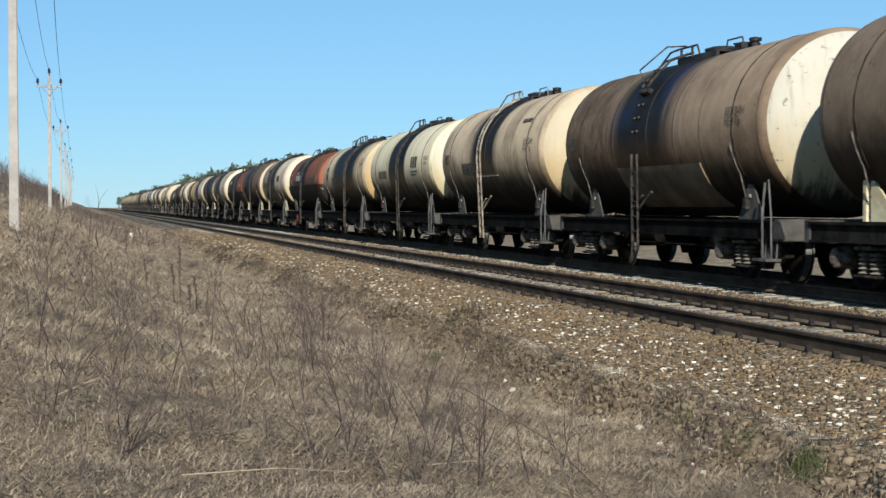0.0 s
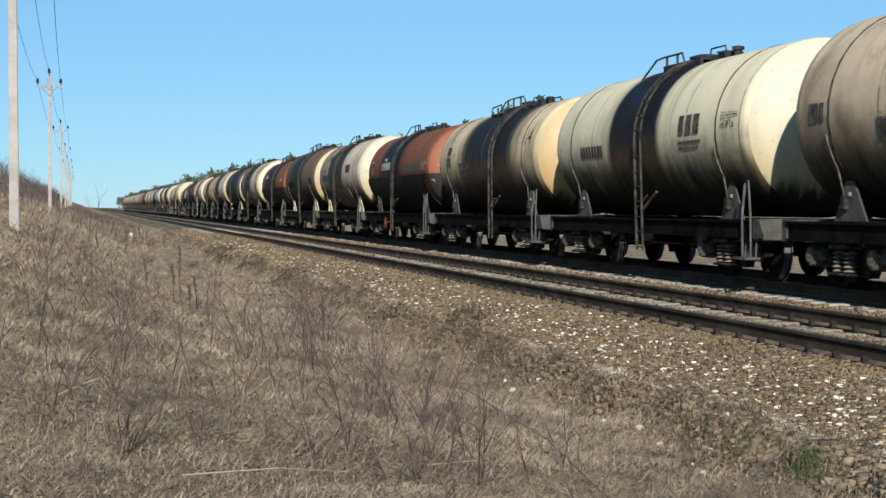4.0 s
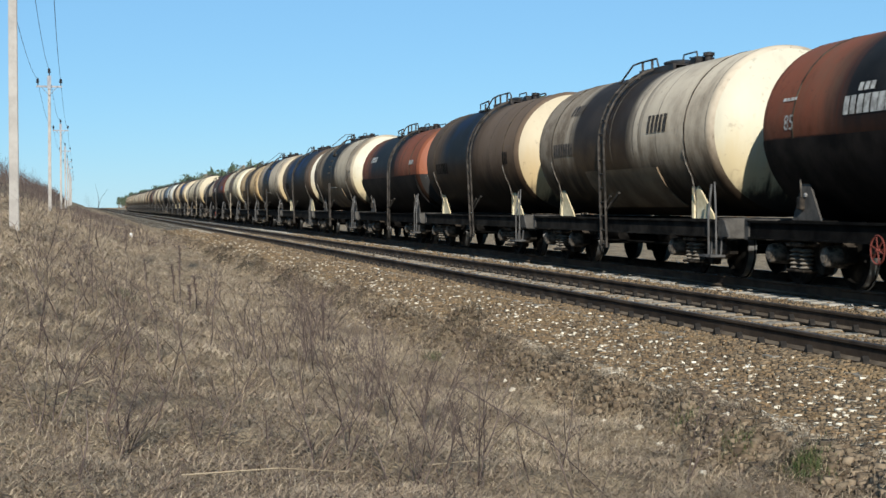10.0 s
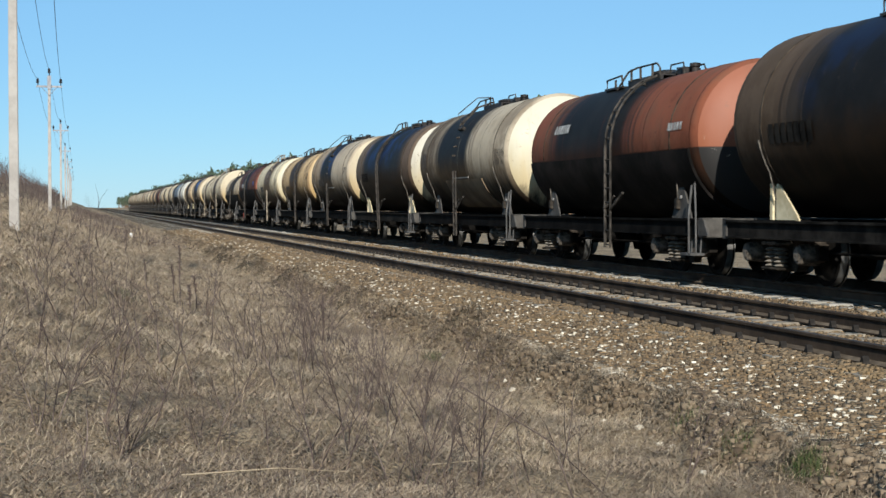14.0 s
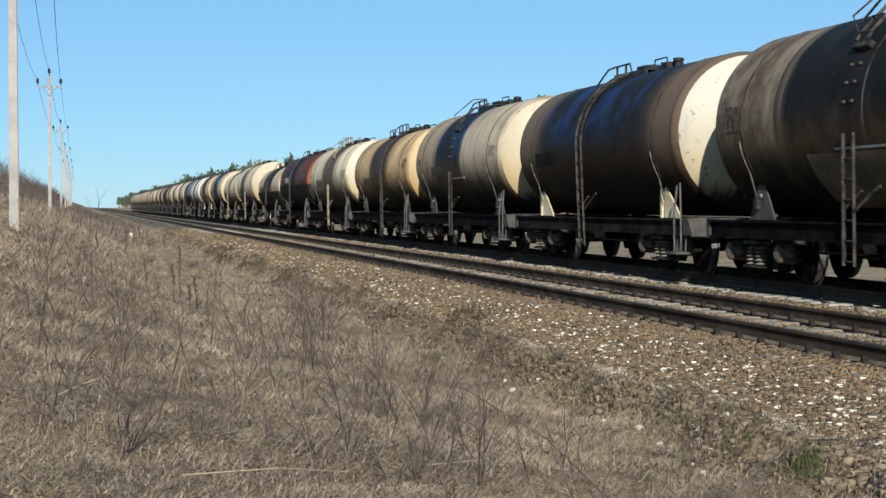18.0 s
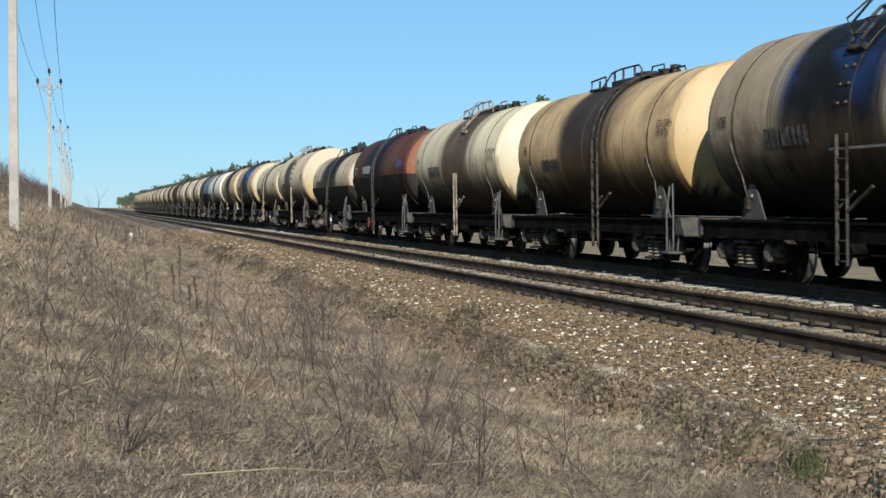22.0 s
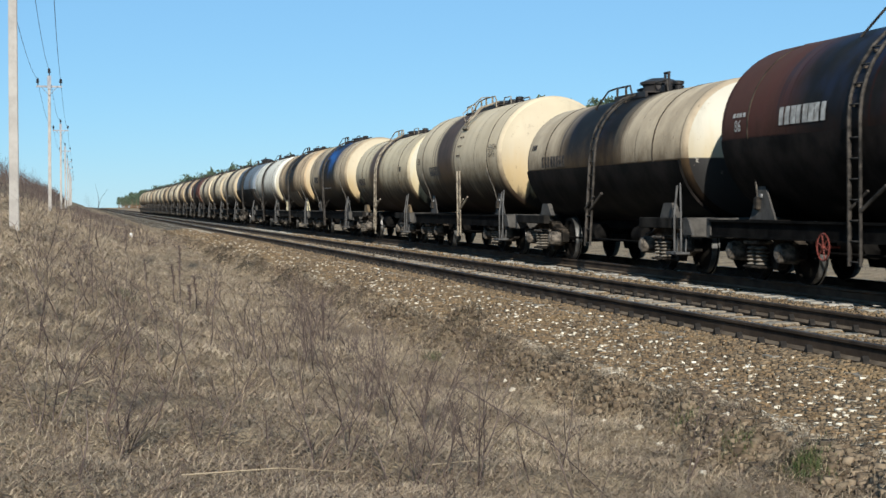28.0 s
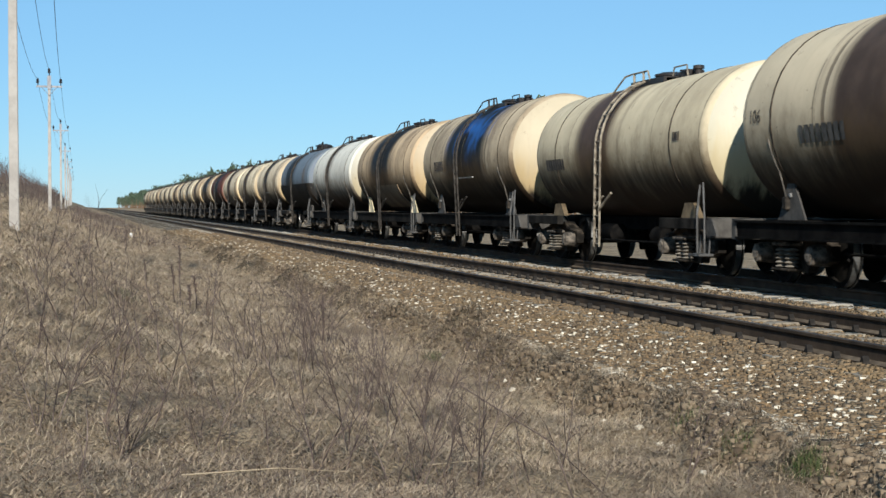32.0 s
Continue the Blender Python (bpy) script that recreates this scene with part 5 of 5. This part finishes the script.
# tall dead mullein stalks with dark seed heads: plan place and height
MULLEINS = [(1.23, 21.5, 0.85), (1.34, 21.2, 0.40), (1.17, 21.9, 0.55), (1.46, 21.7, 0.45), (2.5, 16.9, 0.6)]
for sx, sy, sh in MULLEINS:
    rng = random.Random(int(sx * 100) + int(sy * 31))
    tw = Twigs()
    p = np.array([sx, sy, gz(sx, sy) - 0.03])
    for k in range(6):
        q = p + np.array([rng.uniform(-0.015, 0.015), rng.uniform(-0.015, 0.015), sh / 6])
        r = 0.010 if k < 3 else 0.020 - 0.002 * k
        tw.limb(p, q, r, r * 0.95)
        if k >= 3:
            for _ in range(14):
                a = rng.uniform(0, 6.28)
                c = p + (q - p) * rng.random()
                tw.limb(c, c + np.array([0.035 * math.cos(a), 0.035 * math.sin(a), 0.02]), 0.008, 0.003)
        p = q
    tagged(link("mullein_stalk", tw.mesh("mullein_stalk", M_TWIG)), "tall dark dead mullein stalk with a seed head", "dead stalk", "mullein stalks")

# fallen stems in the grass
for a, b in (((0.42, 7.3, 0.06), (1.25, 7.6, 0.09)), ((1.75, 8.05, 0.05), (2.25, 8.5, 0.06)), ((-0.2, 9.3, 0.05), (0.2, 9.5, 0.22)), ((2.05, 8.6, 0.45), (2.75, 7.9, 0.04))):
    tw = Twigs()
    p, q = (np.array([c[0], c[1], gz(c[0], c[1]) + c[2]]) for c in (a, b))
    m = (p + q) / 2 + np.array([0.05, -0.04, 0.03])
    tw.limb(p, m, 0.0042, 0.0036)
    tw.limb(m, q, 0.0036, 0.002)
    tagged(link("fallen_stem", tw.mesh("fallen_stem", M_TWIG if a[2] > 0.3 else M_STALK)), "pale dead stem lying in grass", "dead stem", "fallen stems")

# finer weeds and dead stalks, past counting
tw = Twigs()
rng = random.Random(8)
wx, wy = scatter(3000, 5.8, 45, -3.2, 4.3, 1.6)
for x0, y0 in zip(wx, wy):
    h = rng.uniform(0.05, 0.24) * (1.25 if x0 < 1.5 else 0.8)
    d = np.array([rng.uniform(-1.4, 1.4), rng.uniform(-1.4, 1.4), 1.0])
    tw.grow(rng, np.array([x0, y0, gz(x0, y0) - 0.02]), d / np.sqrt(d @ d), h, 0.0016 * (1 + y0 / 35), 1 if y0 < 30 else 0, 4, 0.8, 1)
tagged(link("dead_weeds", tw.mesh("dead_weeds", M_TWIG)), "fine bare brown weed stalks all over the bank", "weeds", kind="stuff")

# brush on the bank
tw = Twigs()
rng = random.Random(3)
for i in range(1000):
    y0 = 34 + 340 * rng.random() ** 1.5
    x0 = rng.uniform(-9.5, -2.2) - 0.004 * y0
    h = rng.uniform(0.5, 1.5) * (1.3 if x0 < -5 else 0.7)
    for _ in range(3):
        d = np.array([rng.uniform(-0.4, 0.4), rng.uniform(-0.4, 0.4), 1.0])
        tw.grow(rng, np.array([x0 + rng.uniform(-0.5, 0.5), y0 + rng.uniform(-0.6, 0.6), gz(x0, y0) - 0.05]), d / np.sqrt(d @ d), h * rng.uniform(0.6, 1), 0.010 + y0 * 0.00005, 1, 4, 0.5, 2)
tagged(link("bank_brush", tw.mesh("bank_brush", M_TWIG)), "leafless purplish brush along the top of the bank", "brush", kind="stuff")

# low brush between the bank and the track, far down the line
tw = Twigs()
rng = random.Random(21)
for i in range(420):
    y0 = 58 + 240 * rng.random() ** 1.6
    x0 = rng.uniform(-1.6, 3.9)
    for _ in range(3):
        d = np.array([rng.uniform(-0.6, 0.6), rng.uniform(-0.6, 0.6), 1.0])
        tw.grow(rng, np.array([x0 + rng.uniform(-0.5, 0.5), y0 + rng.uniform(-0.8, 0.8), gz(x0, y0) - 0.05]), d / np.sqrt(d @ d), rng.uniform(0.25, 0.6), 0.008 + y0 * 0.00005, 1, 3, 0.6, 2)
tagged(link("trackside_brush", tw.mesh("trackside_brush", M_TWIG)), "low leafless brush beside the far track", "brush", kind="stuff")

# ---- pine wood behind the line ----
# needle greens made paler and bluer: the haze of distance is in the colour
M_NEEDLE = straw_material("pine_needles_hazed", [(0.034, 0.050, 0.034), (0.058, 0.080, 0.050), (0.080, 0.105, 0.066), (0.045, 0.062, 0.048)])
M_BARK = grimy("pine_bark", (0.10, 0.065, 0.04), (0.20, 0.12, 0.07), 3.0, 0.9)


def pine(seed, height, clumps=46, per=11, big=1.0):
    """Trunk and crown as arrays: uneven tiers of needle clumps with gaps."""
    rg = np.random.default_rng(seed)
    tv, tf = [], []
    for j, (f, r) in enumerate(((0, 0.16), (0.45, 0.11), (1.0, 0.02))):
        for k in range(6):
            tv.append((r * math.cos(k * 1.047) + 0.25 * math.sin(2.5 * f + seed) * f, r * math.sin(k * 1.047), height * f))
    for j in range(2):
        for k in range(6):
            tf.append((j * 6 + k, j * 6 + (k + 1) % 6, j * 6 + 6 + (k + 1) % 6, j * 6 + 6 + k))
    cv, cf = [], []
    n = 0
    low = rg.uniform(0.30, 0.5)
    for c in range(clumps):
        f = low + (1 - low) * rg.uniform(0, 1) ** 0.8
        reach = 0.17 * height * (1.03 - f) ** 0.6 * rg.uniform(0.25, 1.0)
        az = rg.uniform(0, 6.283)
        cc = np.array([reach * math.cos(az) + 0.25 * math.sin(2.5 * f + seed) * f, reach * math.sin(az), height * f])
        size = 0.055 * height * rg.uniform(0.5, 1.2) * (1.25 - f * 0.5) * big
        for _ in range(per):
            p = cc + rg.normal(0, 1, 3) * size * np.array([0.7, 0.7, 0.4])
            e1, e2 = rg.normal(0, 1, 3) * size * 0.42, rg.normal(0, 1, 3) * size * 0.42
            cv += [p - e1, p + e2, p + e1]
            cf.append((n, n + 1, n + 2))
            n += 3
    return np.array(tv), np.array(tf), np.array(cv), np.array(cf)


KINDS = [pine(i + 1, 14.0, 40, 18, 0.8) for i in range(6)]
FAR = [pine(i + 11, 14.0, 22, 7, 1.7) for i in range(5)]
near_meshes = [(raw_mesh("trunk", k[0], k[1], M_BARK), raw_mesh("crown", k[2], k[3], M_NEEDLE)) for k in KINDS]
for i, (bear, x, s) in enumerate(((17.6, 56, 1.0), (18.4, 58, 0.98), (19.5, 57, 1.12), (21.4, 55, 1.04), (22.0, 60, 1.1), (23.3, 56, 1.0), (23.8, 58, 1.05), (16.2, 58, 0.92), (15.4, 56, 0.97),
                                  (14.4, 57, 0.93), (13.2, 56, 0.9))):
    y = x / math.tan(radians(bear))
    top = tagged(new("pine_tree"), "dark green pine with an uneven crown", "pine tree", "pines behind the line")
    top.matrix_basis = pose(x, y, gz(x, y), 0, 0, 57 * i) @ Matrix.Scale(s * 0.87, 4)
    link("trunk", near_meshes[i % 6][0], top)
    link("crown", near_meshes[i % 6][1], top)
tvs, tfs, cvs, cfs, a, b = [], [], [], [], 0, 0
for i in range(1150):
    y = 175 + 2600 * RNG.uniform() ** 1.5
    x = RNG.uniform(51, 51 + 14 + y * 0.012)
    tv, tf, cv, cf = KINDS[i % 6] if y < 450 else FAR[i % 5]
    s, t = RNG.uniform(0.75, 1.2) + (0.12 if y > 600 else (-0.12 if y < 420 else 0.0)), RNG.uniform(0, 6.28)
    m = np.array([[math.cos(t), -math.sin(t), 0], [math.sin(t), math.cos(t), 0], [0, 0, 1]]) * s
    o = np.array([x, y, gz(x, y)])
    tvs.append(tv @ m.T + o)
    tfs.append(tf + a)
    cvs.append(cv @ m.T + o)
    cfs.append(cf + b)
    a += len(tv)
    b += len(cv)
wood = tagged(link("pine_wood", raw_mesh("pine_wood", np.concatenate(cvs), np.concatenate(cfs), M_NEEDLE)), "far dark green pine wood behind the railway", "wood", kind="stuff")
link("trunks", raw_mesh("trunks", np.concatenate(tvs), np.concatenate(tfs), M_BARK), wood)

# ---- marker by the line ----
mk = tagged(new("marker_post"), "short white-painted marker post in dry grass", "marker post")
mk.matrix_basis = pose(2.1, 77.0, gz(2.1, 77.0))
part("post", box(NB(), -0.055, 0.055, -0.045, 0.045, -0.2, 0.27, bevel=0.012), M_WHITEPOST, mk)

# ---- sleepers ----
def concrete_material(name, a, b, c2):
    n = Nodes(name, 0.9)
    d = n.noise(5, 5, 0.7)
    c = n.mix(n.ramp(d, 0.35, 0.65), a, b)
    c = n.mix(n.math("MULTIPLY", n.rnd(), 0.5), c, c2)
    n.color(c)
    n.bump(n.noise(40, 4), 0.006, 0.6)
    return n.m


M_SLEEPER = concrete_material("dusty_sleeper_concrete", (0.19, 0.155, 0.115), (0.12, 0.098, 0.072), (0.26, 0.225, 0.175))
M_PALE_SLEEPER = concrete_material("pale_sleeper_concrete", (0.25, 0.23, 0.195), (0.13, 0.115, 0.095), (0.34, 0.315, 0.275))
M_CLIP = grimy("rail_clip_rust", (0.010, 0.009, 0.008), (0.024, 0.02, 0.017), 8)
PITCH = 0.545


def b_sleeper(bm):
    r = [(-1.35, -0.33), (-1.35, -0.195), (-0.45, -0.195), (-0.35, -0.225), (0.35, -0.225), (0.45, -0.195), (1.35, -0.195), (1.35, -0.33)]
    lo = [bm.verts.new((u, -0.14, v)) for u, v in r]
    hi = [bm.verts.new((u, 0.14, v)) for u, v in r]
    for v in lo[1:7] + hi[1:7]:
        v.co.y *= 0.86
    bm.faces.new(lo)
    bm.faces.new(hi[::-1])
    for i in range(len(r)):
        bm.faces.new((lo[i], hi[i], hi[(i + 1) % len(r)], lo[(i + 1) % len(r)]))
    bmesh.ops.recalc_face_normals(bm, faces=bm.faces[:])


def b_clip(bm):
    prism(bm, [(-0.045, 0.0), (0.045, 0.0), (0.03, 0.025), (0.010, 0.07), (-0.010, 0.07), (-0.03, 0.025)], "x", -0.03, 0.03)


for cx, top, smat in ((TRACK_A, track_a, M_SLEEPER), (TRACK_B, track_b, M_PALE_SLEEPER)):
    y = 8.0
    i = 0
    while i < 170:
        s = put("sleeper", b_sleeper, smat, top, "sleeper", pose(cx + RNG.normal(0, 0.008), y, RNG.normal(0.008 if cx == TRACK_A else -0.004, 0.006), 0, 0, RNG.normal(0, 0.4)))
        if cx == TRACK_A and i < 90:
            for dx in (-HALF_G - 0.12, -HALF_G + 0.12, HALF_G - 0.12, HALF_G + 0.12):
                put("clip", b_clip, M_CLIP, s, "rail_clip", pose(dx, 0, -0.195 + 0.02))
        y += PITCH
        i += 1
    bm = NB()
    b_sleeper(bm)
    v1 = np.array([v.co[:] for v in bm.verts])
    q1 = np.array([[v.index for v in f.verts] for f in bm.faces if len(f.verts) == 4])
    bm.free()
    ys = np.arange(y, 520, PITCH)
    vs = (v1[None] + np.stack([np.full(len(ys), cx), ys, np.zeros(len(ys))], 1)[:, None]).reshape(-1, 3)
    fs = (q1[None] + (np.arange(len(ys)) * len(v1))[:, None, None]).reshape(-1, 4)
    tagged(link("sleeper_row", raw_mesh("sleeper_row", vs, fs, smat), top), kind="stuff")

# ---- ballast stones ----
BROWN = [(0.052, 0.038, 0.026), (0.145, 0.105, 0.066), (0.090, 0.066, 0.043), (0.205, 0.150, 0.094), (0.110, 0.079, 0.048), (0.185, 0.120, 0.064), (0.036, 0.027, 0.019), (0.128, 0.096, 0.063)]
M_STONE_BED = straw_material("ballast_stone_bed", BROWN, 0.9, 0.0, (0.20, 0.135, 0.065))
M_STONE = straw_material("ballast_stone", BROWN + BROWN + [(0.50, 0.45, 0.36)], 0.9, 0.0, (0.21, 0.135, 0.060))
ICO = NB()
bmesh.ops.create_cube(ICO, size=1.5)
bmesh.ops.triangulate(ICO, faces=ICO.faces[:])
ROUND = NB()
bmesh.ops.create_icosphere(ROUND, subdivisions=1, radius=1.15)
ROUND.verts.index_update()
RV, RF = np.array([v.co[:] for v in ROUND.verts]), np.array([[v.index for v in f.verts] for f in ROUND.faces])
ROUND.free()
SV = np.array([v.co[:] for v in ICO.verts])
ICO.verts.index_update()
SF = np.array([[v.index for v in f.verts] for f in ICO.faces])
ICO.free()


def bed_z(x, y):
    """Top of the ballast: heaped over the near ends of the sleepers, level with them between the rails."""
    z = ground_z(x, y)
    z = np.where((x > 6.1) & (x < 8.9), np.maximum(z, -0.212), z)
    return np.where(x < 6.56, np.maximum(z, -0.186 - 0.3 * np.clip(6.22 - x, 0, 9)), z)


def stone_field(n, y0, y1, x0, x1, power, size):
    u = RNG.uniform(0, 1, n)
    a, b = y0 ** (1 - power), y1 ** (1 - power)
    y = (a + (b - a) * u) ** (1 / (1 - power))
    x = RNG.uniform(x0, x1, n)
    s = size * np.clip(RNG.lognormal(0, 0.35, n), 0.4, 1.7) * (1 + np.clip((y - 20) / 60, 0, 1))
    v = SV[None] * RNG.uniform(0.55, 1.25, (n, len(SV), 1)) * (s[:, None, None] * np.stack([RNG.uniform(0.8, 1.25, n), RNG.uniform(0.75, 1.1, n), RNG.uniform(0.65, 1.05, n)], 1)[:, None])
    t = RNG.uniform(0, 6.28, n)
    c, sn = np.cos(t)[:, None], np.sin(t)[:, None]
    vx, vy = v[:, :, 0] * c - v[:, :, 1] * sn, v[:, :, 0] * sn + v[:, :, 1] * c
    p = np.stack([vx + x[:, None], vy + y[:, None], v[:, :, 2] + (bed_z(x, y) + s * 0.25)[:, None]], 2).reshape(-1, 3)
    f = (SF[None] + (np.arange(n) * len(SV))[:, None, None]).reshape(-1, 3)
    return p, f


ballast = tagged(new("ballast"), "dusty brown crushed-stone ballast with scattered pale stones", "ballast", kind="structure")
for n, y0, y1, x0, x1, pw, sz in ((42000, 7.8, 100, 4.42, 6.15, 1.5, 0.0175), (24000, 8.5, 80, 6.05, 8.9, 1.45, 0.018), (9000, 9, 80, 5.9, 6.57, 1.45, 0.017), (9000, 12, 80, 8.8, 10.12, 1.4, 0.018), (2600, 14, 80, 10.05, 10.7, 1.4, 0.020), (3000, 20, 70, 12.9, 14.2, 1.2, 0.022)):
    p, f = stone_field(n, y0, y1, x0, x1, pw, sz)
    tagged(link("stones", raw_mesh("stones", p, f, M_STONE if x0 < 5 else M_STONE_BED), ballast), kind="stuff")
M_PALE = grimy("pale_limestone", (0.42, 0.365, 0.28), (0.64, 0.585, 0.485), 9.0, 0.9)
# torn clods of earth in the lip of the turf, and the pale grit above it
M_CLOD = straw_material("earth_clods", [(0.052, 0.038, 0.026), (0.125, 0.092, 0.060), (0.086, 0.063, 0.042), (0.21, 0.16, 0.108), (0.068, 0.053, 0.036)], 0.95)
p, f = stone_field(5600, 7.4, 70, -1, 1, 1.7, 0.026)
cent = p.reshape(-1, len(SV), 3).mean(1)
off = turf_edge(cent[:, 1]) - cent[:, 0] + RNG.normal(-0.22, 0.14, len(cent))
shift = np.stack([off, np.zeros(len(off)), ground_z(cent[:, 0] + off, cent[:, 1]) - ground_z(cent[:, 0], cent[:, 1])], 1)
tagged(link("earth_clods", raw_mesh("earth_clods", p + np.repeat(shift, len(SV), 0), f, M_CLOD)), "dark torn clods of earth along the turf's edge", "earth clods", kind="stuff")
M_GRIT = straw_material("pale_grit", [(0.20, 0.165, 0.120), (0.30, 0.255, 0.195), (0.15, 0.116, 0.078), (0.40, 0.355, 0.285)], 0.95)
p, f = stone_field(13000, 7.6, 34, -1, 1, 1.5, 0.010)
cent = p.reshape(-1, len(SV), 3).mean(1)
off = turf_edge(cent[:, 1]) - cent[:, 0] + 0.0 + 0.30 * RNG.uniform(0, 1, len(cent)) ** 1.3 + 0.06 * np.sin(3.3 * cent[:, 1])
shift = np.stack([off, np.zeros(len(off)), ground_z(cent[:, 0] + off, cent[:, 1]) - ground_z(cent[:, 0], cent[:, 1]) + 0.012], 1)
tagged(link("pale_grit", raw_mesh("pale_grit", p + np.repeat(shift, len(SV), 0), f, M_GRIT)), "strip of pale fine grit above the turf", "gravel", kind="stuff")
p, f = stone_field(1100, 9.0, 70, 4.75, 6.25, 1.3, 0.0165)
tagged(link("pale_stones", raw_mesh("pale_stones", p, f, M_PALE), ballast), "scattered pale limestone pieces", kind="stuff")
lumps = []
for i in range(8):
    rg = np.random.default_rng(i + 40)
    lumps.append(raw_mesh("stone", RV * rg.uniform(0.7, 1.2, (len(RV), 1)) * np.array([1.2, 0.95, 0.75]), RF, M_PALE))
for i in range(300):
    y = 8.6 + 20 * RNG.uniform() ** 1.4
    x = RNG.uniform(4.2, 6.1) if i % 5 else RNG.uniform(3.6, 4.6)
    s = 0.0185 * min(RNG.lognormal(0, 0.35), 1.9)
    link("stone", lumps[i % 8], ballast, "", pose(x, y, gz(x, y) + s * 0.3, RNG.uniform(-20, 20), RNG.uniform(-20, 20), RNG.uniform(0, 360)) @ Matrix.Scale(s, 4))


# ---- motions ----
def travelled(t):
    u = t - 16.0
    return 5.841 * u + 0.0081 * u * u + 0.000358 * u ** 3


def motions():
    ts = [i * 2.0 for i in range(17)]
    turn, t = [], 0.0
    while t < 32.0:
        turn.append(t)
        t += 0.1
    turn.append(32.0)
    for k, w, sets in train:
        walk(w, [(t, pose(TRACK_B, 54.95 + CAR * k - travelled(t), 0)) for t in ts])
        if k > 6:
            continue
        for i, ws in enumerate(sets):
            y = BASE * (1 if i % 2 else -1)
            walk(ws, [(t, pose(0, y, WR, math.degrees(travelled(t) / WR) + 40 * i)) for t in turn])


motions()
